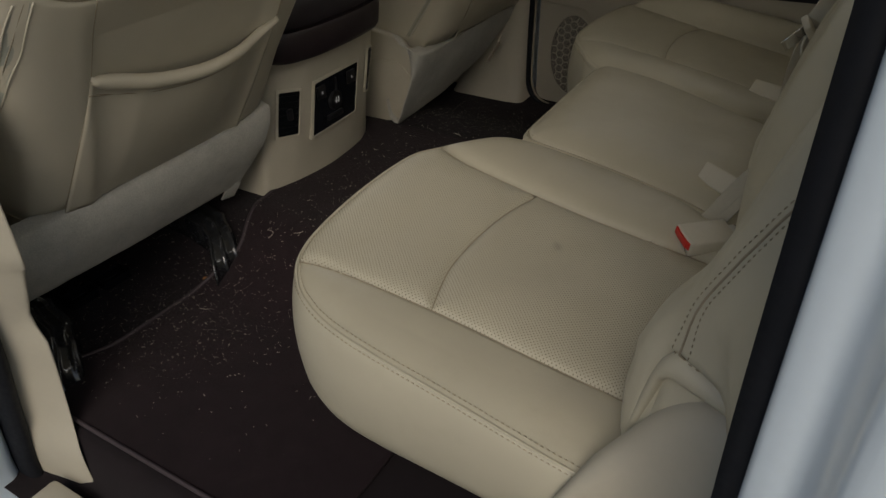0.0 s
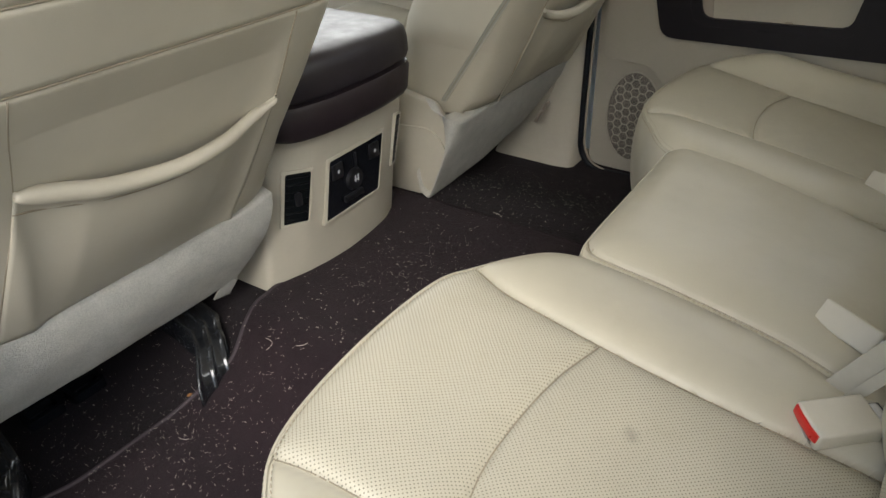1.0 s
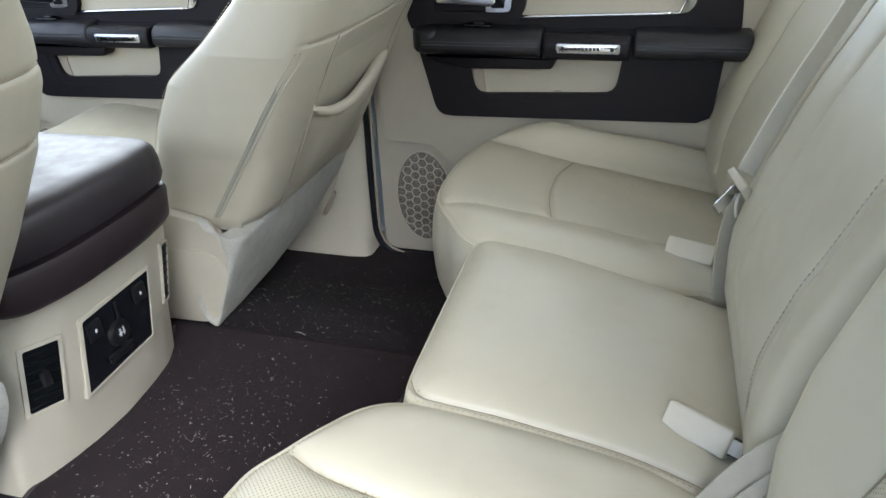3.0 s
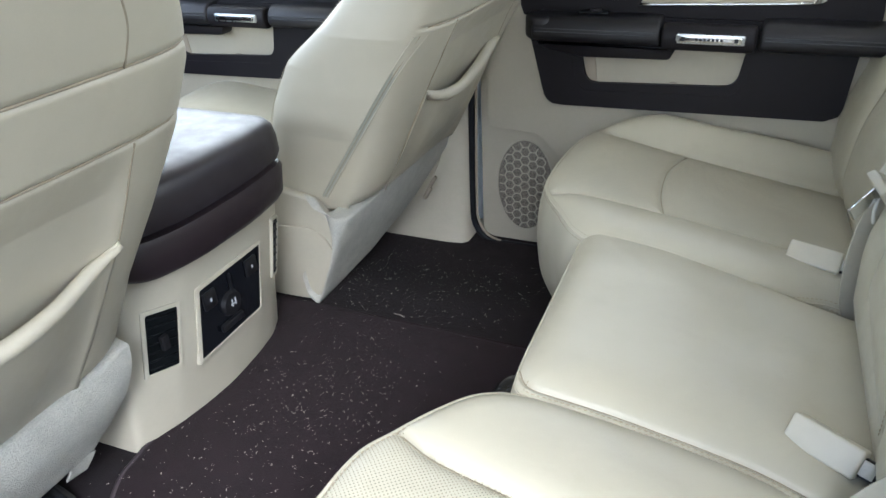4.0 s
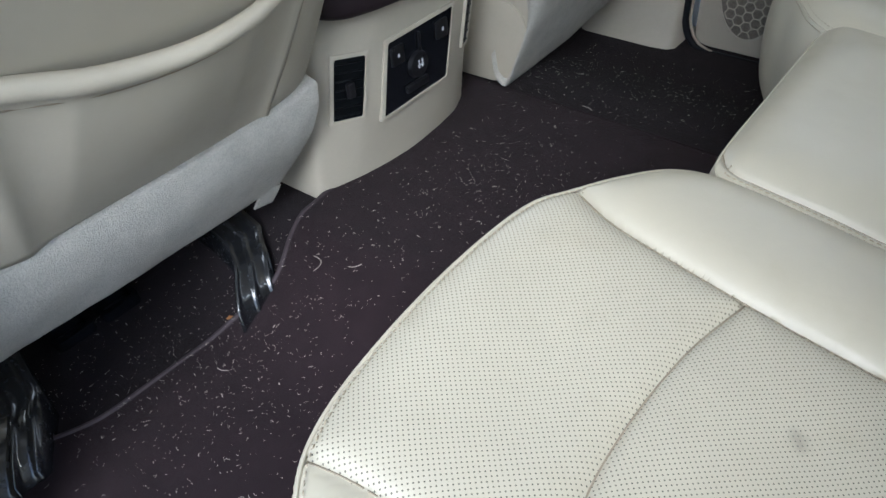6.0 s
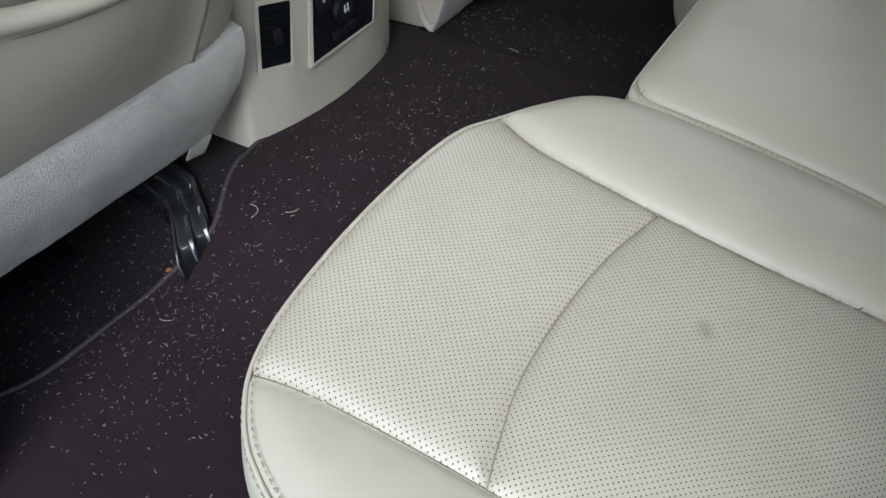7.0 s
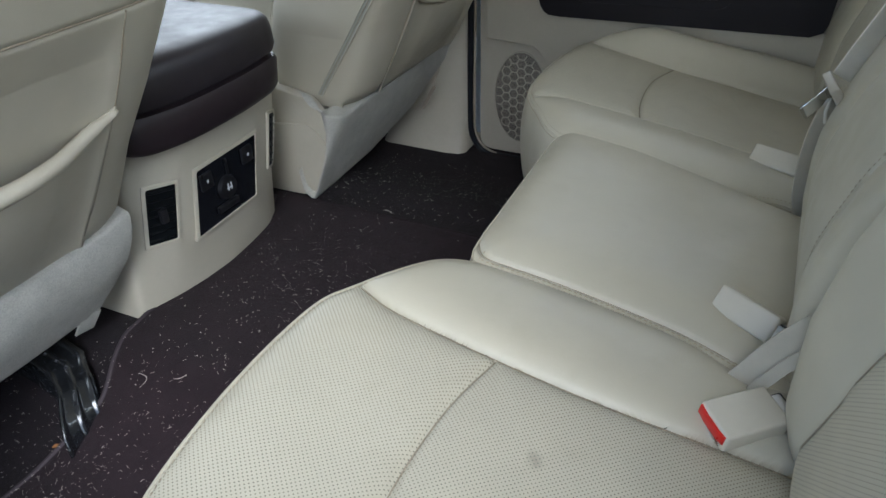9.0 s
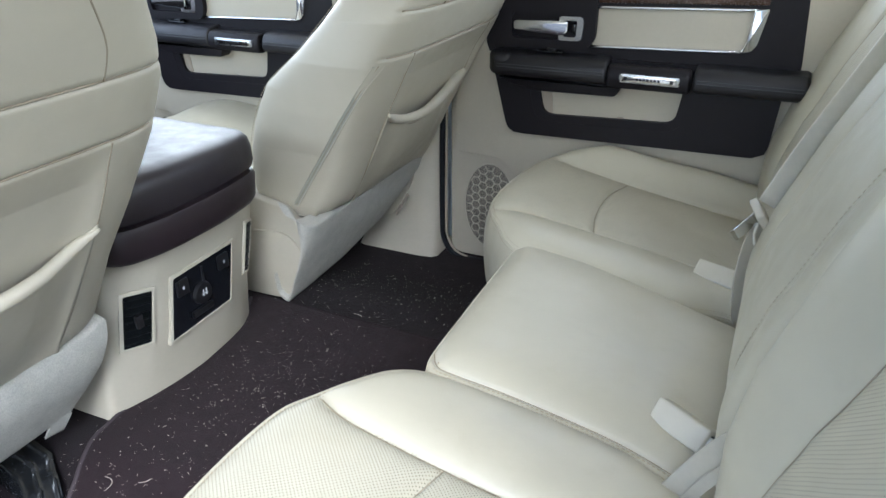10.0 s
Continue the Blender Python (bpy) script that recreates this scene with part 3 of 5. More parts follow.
pil = thing("pillar_trim", (0, 0.72, -0.09), "beige plastic trim of the far door pillar", "pillar", kind="structure")
rows = []
for z, xa, xb, yy in ((-0.10, -0.125, 0.104, 0.655), (-0.085, -0.120, 0.104, 0.664), (-0.05, -0.105, 0.102, 0.674), (0.0, -0.09, 0.101, 0.680), (0.15, -0.075, 0.101, 0.684), (0.4, -0.06, 0.101, 0.688), (0.7, -0.05, 0.10, 0.694), (1.03, -0.04, 0.09, 0.70)):
    rows.append([(xa, 0.75, z), (xa, yy + 0.02, z), (xa + 0.006, yy + 0.006, z), (xa + 0.02, yy, z), (xb - 0.05, yy, z), (xb - 0.012, yy + 0.006, z), (xb, yy + 0.02, z), (xb, 0.75, z)])
rows = np.array(rows)
dense = np.stack([np.stack([np.interp(np.linspace(0, 7, 40), range(8), rows[:, k, c]) for c in range(3)], 1) for k in range(8)], 1)
raw("pillar_cover", dense.reshape(-1, 3), grid_faces(40, 8), TRIM, pil)

# Near doorway: pillar trims, rubber seals, white body.
npil = thing("pillar_trim", (0.02, -0.76, -0.09), "beige trim of the near door pillar with black seal", "pillar", kind="structure")
edge_in = ((-0.30, 0.160, -0.785), (-0.24, 0.115, -0.780), (-0.20, 0.100, -0.777), (-0.12, 0.088, -0.774), (-0.07, 0.069, -0.759), (0.02, 0.064, -0.748), (0.07, 0.069, -0.747), (0.092, 0.060, -0.747), (0.110, 0.052, -0.747), (0.14, 0.063, -0.746), (0.20, 0.083, -0.745), (0.27, 0.093, -0.745), (1.03, 0.10, -0.745))
outer = lambda z: np.interp(z, [-0.30, -0.27, -0.24, -0.18, -0.09, 0.04, 0.10, 0.19, 1.0], [0.06, -0.010, -0.036, -0.035, -0.014, 0.018, 0.034, 0.050, 0.06])
rows = []
for z, xi, yi in smooth_line(edge_in, 60):
    xo = float(outer(z))
    prof = [(-0.16, -0.70), (-0.12, -0.715), (xi - 0.025, yi + 0.007), (xi, yi), (xo, min(-0.776, yi - 0.012)), (xo - 0.025, -0.794), (-0.16, -0.797)]
    rows.append([(px, py, z) for px, py in rounded(prof, 0.007, 4)])
rows = np.array(rows)
raw("pillar_cover", rows.reshape(-1, 3), grid_faces(len(rows), rows.shape[1], True), TRIM, npil)
P = smooth_line([(float(outer(z)) - 0.022, -0.795, z) for z in (0.98, 0.6, 0.3, 0.1, -0.04, -0.12, -0.18)] + [(-0.050, -0.797, -0.235), (-0.02, -0.800, -0.275), (0.05, -0.805, -0.295), (0.86, -0.816, -0.295)], 80)
raw("door_seal", *tube(P, 0.027, 14, 0.5, up=(0, 1, 0)), RUBBER, npil, "black rubber door seal")
raw("seal_lip", *tube(P + [-0.024, -0.008, 0.0], 0.007, 8, up=(0, 1, 0)), RUBBER, npil)
part("body_side", prism(rounded([(-0.2, -0.4), (-0.03, -0.4), (-0.062, -0.20), (-0.028, -0.03), (0.022, 0.2), (0.05, 1.0), (-0.2, 1.0)], 0.02), "y", -0.93, -0.806, 0.02, 3), PAINT, npil, "white painted body side")
part("sill_plate", box(0.03, 0.92, -0.855, -0.80, -0.30, -0.17, 0.01), TRIM, npil)
part("rocker", box(0.0, 1.0, -0.93, -0.835, -0.5, -0.285, 0.015), PAINT, npil)

cpil = thing("rear_pillar", (0.95, -0.82, -0.09), "white rear door jamb with a black seal", "pillar", kind="structure")
raw("door_seal", *ribbon(smooth_line([(0.920, -0.806, 1.0), (0.920, -0.806, 0.5), (0.921, -0.806, 0.3), (0.912, -0.806, 0.0), (0.89, -0.806, -0.2)], 40), 0.020, 0.017, (0.25, 1, 0)), RUBBER, cpil, "black rubber door seal")
jamb = rounded([(0.925, -0.80), (0.922, -0.824), (0.934, -0.832), (0.944, -0.834), (0.952, -0.846), (0.957, -0.862), (0.968, -0.870), (0.985, -0.873), (1.2, -0.885), (1.2, -0.80)], 0.008, 5)
part("jamb", prism(jamb, "z", -0.5, 1.02, 0.0), PAINT, cpil, "white painted jamb", sharp=60)
part("inner_cover", box(0.925, 1.12, -0.81, -0.755, -0.14, 1.03, 0.01), TRIM, cpil)


# ---- rear bench ----
def seat_z(x):
    return 0.235 - 0.16 * (x - 0.40)


def snap(lines, X, Y, reach):
    """Draws grid points that lie close to a line onto it."""
    best, px, py = np.full(X.shape, 9.0), X.copy(), Y.copy()
    for L in lines:
        for (x0, y0), (x1, y1) in zip(L[:-1], L[1:]):
            dx, dy = x1 - x0, y1 - y0
            t = np.clip(((X - x0) * dx + (Y - y0) * dy) / (dx * dx + dy * dy + 1e-15), 0, 1)
            d = np.hypot(X - x0 - t * dx, Y - y0 - t * dy)
            hit = d < best
            best, px, py = np.where(hit, d, best), np.where(hit, x0 + t * dx, px), np.where(hit, y0 + t * dy, py)
    near = best < reach
    return np.where(near, px, X), np.where(near, py, Y)


def cushion(th, outline, seams, insets, label, zb=0.06, bulge=0.012, h_edge=0.016, h_in=0.007, n=300, rings=86, skirt=26, soft=0.020, drop=0.0, seat=seat_z, holes=True, welt=True, base_mat=None, cord=0.0018, crown=None, sew=None, slack=None):
    """A stuffed seat cushion: its top is padded between edge and seams, its side bulges down to zb."""
    O = smooth_line(outline, n, True)
    c = O.mean(0)
    ins = np.zeros((rings, n), bool)
    rr = np.linspace(0.0, 1, rings) ** 0.75
    rr[0] = 0.0002
    X = c[0] + rr[:, None] * (O[:, 0] - c[0])
    Y = c[1] + rr[:, None] * (O[:, 1] - c[1])
    for q in insets:
        ins |= inside(q, X, Y)
    if seams:
        X, Y = snap(seams, X, Y, 0.0027)
    closed = np.vstack([O, O[:1]])
    de = line_dist([closed], X, Y)
    ds = line_dist(seams, X, Y) if seams else np.full(X.shape, 9.0)
    softness = np.where(slack(X, Y), 0.085, soft) if slack else soft
    pad = np.where(ins, h_in * (1 - np.exp(-np.minimum(ds, de) / 0.012)), h_edge * (1 - np.exp(-1.25 * ds * de / np.hypot(ds, de) / softness)))
    pad += 0.004 * (1 - np.exp(-de / 0.02))
    wob = np.array([[noise.noise((x * 9, y * 9, 3.1)) for x, y in zip(a, b)] for a, b in zip(X[::2], Y[::2])])
    wob = np.repeat(wob, 2, 0)[:rings]
    Z = seat(X) + pad + 0.0018 * wob * np.minimum(de, ds) / 0.03 - drop - 0.0016 * np.exp(-(ds / 0.0025) ** 2)
    if crown:
        Z = Z + crown(X, Y)
    top = np.stack([X, Y, Z], -1)
    T = np.roll(O, -1, 0) - np.roll(O, 1, 0)
    N = np.stack([T[:, 1], -T[:, 0]], 1) / np.linalg.norm(T, axis=1)[:, None]
    if ((O - c) * N).sum() < 0:
        N = -N
    side = []
    ze = seat(O[:, 0]) - drop
    for k in range(1, skirt + 1):
        t = k / skirt
        out = bulge * math.sin(math.pi * min(1, t * 0.95) ** 0.75) - 0.03 * max(0, t - 0.75) * 4 * (t - 0.75)
        side.append(np.column_stack([O + N * out, ze + (zb - ze) * t]))
    V = np.concatenate([top.reshape(-1, 3), np.concatenate(side)])
    F = grid_faces(rings + skirt, n, True)
    mid = V[np.array(F)].mean(1)
    region = np.zeros(len(F), int)
    for i, q in enumerate(insets):
        region[: (rings - 1) * n][inside(q, mid[: (rings - 1) * n, 0], mid[: (rings - 1) * n, 1])] = i + 1
    th = split(V, F, region, ["cushion"] + ["inset_panel"] * len(insets), [base_mat or HIDE] + [HIDE_HOLES if holes else HIDE] * len(insets), th,
               [label] + ["perforated leather panel" if holes else ""] * len(insets))
    def on(pts):
        P = np.asarray(pts)
        d = line_dist([closed], P[:, 0], P[:, 1])
        return np.column_stack([P, seat(P[:, 0]) - drop + 0.004 * (1 - np.exp(-d / 0.02))])
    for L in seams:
        raw("seam", *tube(on(L) + [0, 0, -0.0008], 0.0007, 5), THREAD_AND_SHADE, th)
    if welt:
        raw("welt", *tube(np.column_stack([closed, np.append(ze, ze[0]) + 0.0005]), cord, 7, caps=False), HIDE, th)
        for off, dz in ((-0.0050, 0.0035), (0.0026, -0.0054)):
            Q = O + N * off
            if sew:
                Q = np.roll(Q, -int(np.argmax(~sew(O))), 0)[sew(np.roll(O, -int(np.argmax(~sew(O))), 0))]
            dz = h_edge * (1 - math.exp(off / soft)) + 0.004 * (1 - math.exp(off / 0.02)) - 0.0004 if off < 0 else dz + 0.0012
            stitches("stitching", np.column_stack([Q, seat(Q[:, 0]) - drop + dz]), THREAD, th)
    return th, on


near_seat = thing("rear_seat", (0.8, -0.43, -0.09), "beige leather rear seat beside the open doorway", "car seat", "rear seats")
far_seat = thing("rear_seat", (0.8, 0.45, -0.09), "beige leather rear seat beside the far door", "car seat", "rear seats")
mid_seat = thing("rear_seat", (0.8, 0.03, -0.09), "plain beige leather centre seat with folding armrest", "car seat", "rear seats")

near_out = [(0.86, -0.185), (0.80, -0.170), (0.74, -0.148), (0.66, -0.142), (0.58, -0.143), (0.50, -0.150), (0.455, -0.172), (0.424, -0.215), (0.400, -0.262), (0.383, -0.30),
            (0.377, -0.36), (0.378, -0.44), (0.386, -0.52), (0.398, -0.575), (0.418, -0.612), (0.455, -0.643), (0.52, -0.662), (0.66, -0.668), (0.795, -0.672), (0.87, -0.66), (0.885, -0.42)]
s_in = smooth_line([(0.403, -0.258), (0.44, -0.274), (0.483, -0.280), (0.573, -0.284), (0.674, -0.284), (0.79, -0.277), (0.87, -0.272)], 40)
s_out = smooth_line([(0.410, -0.596), (0.46, -0.585), (0.575, -0.573), (0.70, -0.569), (0.80, -0.565), (0.87, -0.562)], 40)
s_cross = smooth_line([(0.573, -0.284), (0.5595, -0.345), (0.554, -0.402), (0.5535, -0.455), (0.557, -0.498), (0.567, -0.540), (0.577, -0.573)], 30)
front_in = [(0.398, -0.258)] + [tuple(p) for p in s_in if p[0] < 0.573] + [tuple(p) for p in s_cross] + [tuple(p) for p in s_out[::-1] if p[0] < 0.577] + [(0.37, -0.58), (0.36, -0.44), (0.36, -0.3)]
rear_in = [tuple(p) for p in s_in if p[0] >= 0.573] + [tuple(p) for p in s_out[::-1] if p[0] >= 0.577] + [tuple(p) for p in s_cross[::-1]]
near_cushion, on_near = cushion(near_seat, near_out, [s_in, s_out, s_cross], [front_in, rear_in],
        "seat cushion with perforated panels", h_in=0.0085, slack=lambda x, y: y < -0.565)
stitches("seam_stitching", on_near(s_in + [0, -0.0035]), THREAD, near_cushion, lift=(0, 0, 0.0018))

far_out = [(x, 0.03 - y if y < -0.25 else 0.045 - y) for x, y in near_out]
fl = lambda L: np.column_stack([L[:, 0], 0.02 - L[:, 1]])
f_in = np.column_stack([s_in[:, 0], 0.05 - s_in[:, 1]])
f_out = fl(s_out)
f_cross = np.column_stack([s_cross[:, 0], 0.05 + (-0.284 - s_cross[:, 1]) / (-0.284 + 0.573) * (0.573 + 0.02 - 0.334) + 0.284])
far_front = [tuple(p) for p in f_in if p[0] < 0.573] + [tuple(p) for p in f_cross] + [tuple(p) for p in f_out[::-1] if p[0] < 0.577] + [(0.37, 0.6), (0.36, 0.46), (0.36, 0.32)]
far_rear = [tuple(p) for p in f_in if p[0] >= 0.573] + [tuple(p) for p in f_out[::-1] if p[0] >= 0.577] + [tuple(p) for p in f_cross[::-1]]
far_cushion, on_far = cushion(far_seat, far_out, [f_in, f_out, f_cross], [far_front, far_rear], "seat cushion with perforated panels", h_edge=0.028, soft=0.035, cord=0.0012, crown=lambda x, y: 0.030 * np.sin(np.pi * np.clip((y - 0.60) / 0.13, 0, 1)) ** 2 * np.clip((x - 0.40) / 0.12, 0, 1))

mid_out = [(0.87, -0.185), (0.80, -0.168), (0.72, -0.150), (0.60, -0.146), (0.53, -0.150), (0.498, -0.152), (0.484, -0.140), (0.479, -0.10), (0.477, 0.0), (0.475, 0.12), (0.475, 0.19),
           (0.483, 0.216), (0.505, 0.228), (0.56, 0.234), (0.62, 0.232), (0.76, 0.204), (0.83, 0.193), (0.88, 0.19)]
mid_seam = smooth_line([(0.80, -0.155), (0.72, -0.1375), (0.60, -0.1335), (0.53, -0.137), (0.503, -0.138), (0.491, -0.131), (0.482, -0.116), (0.4775, -0.108)], 60)
mid_cushion, on_mid = cushion(mid_seat, mid_out, [mid_seam], [], "plain seat cushion", h_edge=0.018, soft=0.024, bulge=0.010, cord=0.0012, sew=lambda P: (np.abs(P[:, 1]) > 0.135) & (P[:, 0] < 0.82) & (P[:, 0] > 0.49))

bench = thing("bench_base", (0.75, 0, -0.09), "box under the rear bench, black for the dark gap there", "seat base")
# Board is black to stand in for the shade in the gap under the cushions.
part("front_board", prism([(0.56, -0.10), (1.0, -0.10), (1.0, 0.055), (0.58, 0.055), (0.555, 0.03)], "y", -0.56, 0.66, 0.008), BLACK, bench)
# Made-up dome that stands in for a dark bare patch at the mat's edge.
bm = bmesh.new()
bmesh.ops.create_uvsphere(bm, u_segments=24, v_segments=12, radius=1.0)
bmesh.ops.scale(bm, vec=(0.045, 0.05, 0.028), verts=bm.verts)
bmesh.ops.translate(bm, vec=(0.425, 0.075, 0.012), verts=bm.verts)
part("patch_dome", bm, METAL, bench, "black dome in place of a dark bare patch by the mat")
part("edge_rail", box(0.50, 0.516, -0.56, 0.64, 0.02, 0.05, 0.004), BLACK, bench)


def back_x(z):
    """How far back the bolsters' front lies at a height."""
    return np.interp(z, [0.10, 0.16, 0.21, 0.30, 0.38, 0.48, 0.57, 0.70, 0.90], [0.870, 0.846, 0.832, 0.828, 0.838, 0.866, 0.897, 0.943, 1.012])


def back_lean(z):
    """How much further the centre and far backrests lean."""
    return np.interp(z, [0.27, 0.33, 0.41, 0.50, 0.56, 0.66, 0.78, 0.90], [0.0, 0.006, 0.019, 0.028, 0.036, 0.047, 0.060, 0.072])


def dish(y, z):
    """The hollow between a seat's two bolsters, y counted outward from its inner edge."""
    k = np.interp(z, [0.20, 0.28, 0.36], [0.2, 0.8, 1.0])
    return 0.004 + k * np.interp(y, [0.0, 0.03, 0.06, 0.10, 0.17, 0.30, 0.345, 0.385, 0.42, 0.44, 0.452, 0.463, 0.48, 0.51, 0.61], [0.0, 0.0, 0.012, 0.029, 0.032, 0.032, 0.026, 0.022, 0.020, 0.020, 0.021, 0.023, 0.034, 0.050, 0.078]) + back_lean(z) * np.interp(y, [0.02, 0.09, 0.17, 0.30, 0.385], [0.0, 1.0, 0.9, 0.4, 0.0])


def outer_roll(y, z):
    """The near seat's outer bolster swells forward above the cushion."""
    return np.interp(z, [0.20, 0.25, 0.30, 0.336, 0.376, 0.42], [0.8, 1.0, 0.95, 0.75, 0.12, 0.0]) * np.interp(y, [0.31, 0.345, 0.385, 0.42, 0.44, 0.452, 0.463, 0.48], [0, 0.020, 0.030, 0.031, 0.024, 0.012, 0.002, 0])


def backrest(th, y0, y1, seams, insets, label, hollow=None, lean=0.0, edge=0.035, top=0.90, x_off=0.0):
    """A padded backrest between two sides, given as (height, y) rows; hollow(y, z) sets it back."""
    nu, nv = 151, 120
    U, W = np.meshgrid(np.linspace(0, 1, nu), np.linspace(0, 1, nv), indexing="ij")
    Zg = 0.115 + (top - 0.115) * W
    left = lambda z: np.interp(z, *zip(*y0))
    right = lambda z: np.interp(z, *zip(*y1))
    Yg = left(Zg) + (right(Zg) - left(Zg)) * U
    if insets:
        cuts = [Yg[0]] + sorted([np.interp(Zg[0], L[:, 1], L[:, 0]) for L in seams], key=lambda c: c[0]) + [Yg[-1]]
        Yg = np.stack([np.interp(U[:, j], [0, 0.4, 0.8, 1] if abs(cuts[0][0]) > 0.5 else [0, 0.2, 0.6, 1], [c[j] for c in cuts]) for j in range(nv)], 1)
    ins = np.zeros(U.shape, bool)
    for q in insets:
        ins |= inside(q, Yg, Zg)
    ds = line_dist(seams, Yg, Zg) if seams else np.full(U.shape, 9.0)
    def base(y, z):
        return back_x(z) + x_off + lean * back_lean(z) + (hollow(y, z) if hollow else 0.0)
    e = np.clip(1 - np.minimum(Yg - left(Zg), right(Zg) - Yg) / edge, 0, 1)
    round_ = edge * 1.1 * (1 - np.sqrt(np.maximum(0, 1 - e ** 2)))
    if hollow:
        round_ = np.where(Yg < -0.5, 0.0, round_)
    head = np.clip(1 - (1 - W) / 0.06, 0, 1)
    round_ = round_ + 0.06 * (1 - np.sqrt(np.maximum(0, 1 - head ** 2)))
    pad = np.where(ins, 0.005, 0.010) * (1 - np.exp(-ds / 0.016))
    Xg = base(Yg, Zg) + round_ - pad + 0.004 + 0.0016 * np.exp(-(ds / 0.003) ** 2)
    V = np.stack([Xg, Yg, Zg], -1).reshape(-1, 3)
    F = grid_faces(nu, nv)
    m = len(F)
    back = [np.stack([np.full(nv, 1.10), Yg[k], Zg[k]], -1) for k in (0, nu - 1)]
    n0 = len(V)
    V = np.concatenate([V, *back])
    for b, k in ((0, 0), (1, nu - 1)):
        F += [(k * nv + j, k * nv + j + 1, n0 + b * nv + j + 1, n0 + b * nv + j) for j in range(nv - 1)]
    mid = V[np.array(F)].mean(1)
    region = np.zeros(len(F), int)
    for i, q in enumerate(insets):
        column = np.arange(m) // (nv - 1)
        lo = 60 if abs(y0[0][1]) > 0.5 else 30
        region[:m][(column >= lo) & (column < lo + 60)] = i + 1
    ob = split(V, F, region, ["backrest"] + ["inset_panel"] * len(insets), [HIDE] + [HIDE_BACK] * len(insets), th, [label] + ["perforated leather panel"] * len(insets))
    part("back_board", box(1.06, 1.115, max(p[1] for p in y0) + 0.004, min(p[1] for p in y1) - 0.004, 0.10, top - 0.02, 0.01), BROWN_TRIM, th)
    def on(pts):
        P = np.asarray(pts)
        return np.column_stack([base(P[:, 0], P[:, 1]) + 0.0046, P])
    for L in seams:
        raw("seam", *tube(on(L), 0.0008, 5, up=(1, 0, 0)), THREAD_AND_SHADE, ob)
    return ob, on


near_hollow = lambda y, z: dish(-0.19 - y, z) - outer_roll(-0.19 - y, z) + 0.10 * np.clip((-0.643 - y) / 0.03, 0, 1) * np.interp(z, [0.316, 0.336], [1, 0]) + 0.022 * np.clip((-0.655 - y) / 0.03, 0, 1) * np.interp(z, [0.345, 0.40], [1, 0])
far_hollow = lambda y, z: dish(np.minimum(y - 0.215, 0.44), z) * 0.6 - 0.025 * np.clip((y - 0.32) / 0.36, 0, 1)
b_in = smooth_line([(-0.262, 0.12), (-0.272, 0.18), (-0.287, 0.25), (-0.291, 0.32), (-0.292, 0.60), (-0.292, 0.88)], 50)
b_out = smooth_line([(-0.555, 0.12), (-0.555, 0.25), (-0.552, 0.40), (-0.550, 0.6), (-0.550, 0.88)], 50)
panel = [tuple(p) for p in b_in] + [tuple(p) for p in b_out[::-1]]
gap_near = [(0.1, -0.175), (0.25, -0.185), (0.9, -0.20)]
gap_far = [(z, 0.022 - y) for z, y in gap_near]
near_back, on_nb = backrest(near_seat, [(0.1, -0.803), (0.9, -0.803)], [(z, y - 0.003) for z, y in gap_near], [b_in, b_out], [panel], "backrest with perforated middle", near_hollow, edge=0.05)
far_back, on_fb = backrest(far_seat, [(z, y + 0.003) for z, y in gap_far], [(0.1, 0.725), (0.9, 0.725)], [b_in * [-1, 1] + [0.03, 0], b_out * [-1, 1] + [0.02, 0]], [[(0.025 - y, z) for y, z in panel]], "backrest with perforated middle", far_hollow, 1.0, edge=0.018, x_off=0.008)
c_l = smooth_line([(-0.088, 0.215), (-0.095, 0.27), (-0.10, 0.325), (-0.10, 0.45), (-0.10, 0.86)], 50)
c_r = smooth_line([(0.125, 0.245), (0.125, 0.34), (0.125, 0.86)], 50)
c_low = smooth_line([(0.125, 0.245), (0.09, 0.242), (0.02, 0.230), (-0.088, 0.215)], 30)
mid_back, on_mb = backrest(mid_seat, gap_near, gap_far, [c_l, c_r, c_low], [], "plain backrest with folding armrest", None, 1.0, edge=0.03, x_off=-0.002)
stitches("stitching", on_mb(c_l + [0.005, 0]) - [0.0042, 0, 0], THREAD, mid_back, r=0.0006, lift=(-0.0004, 0, 0))


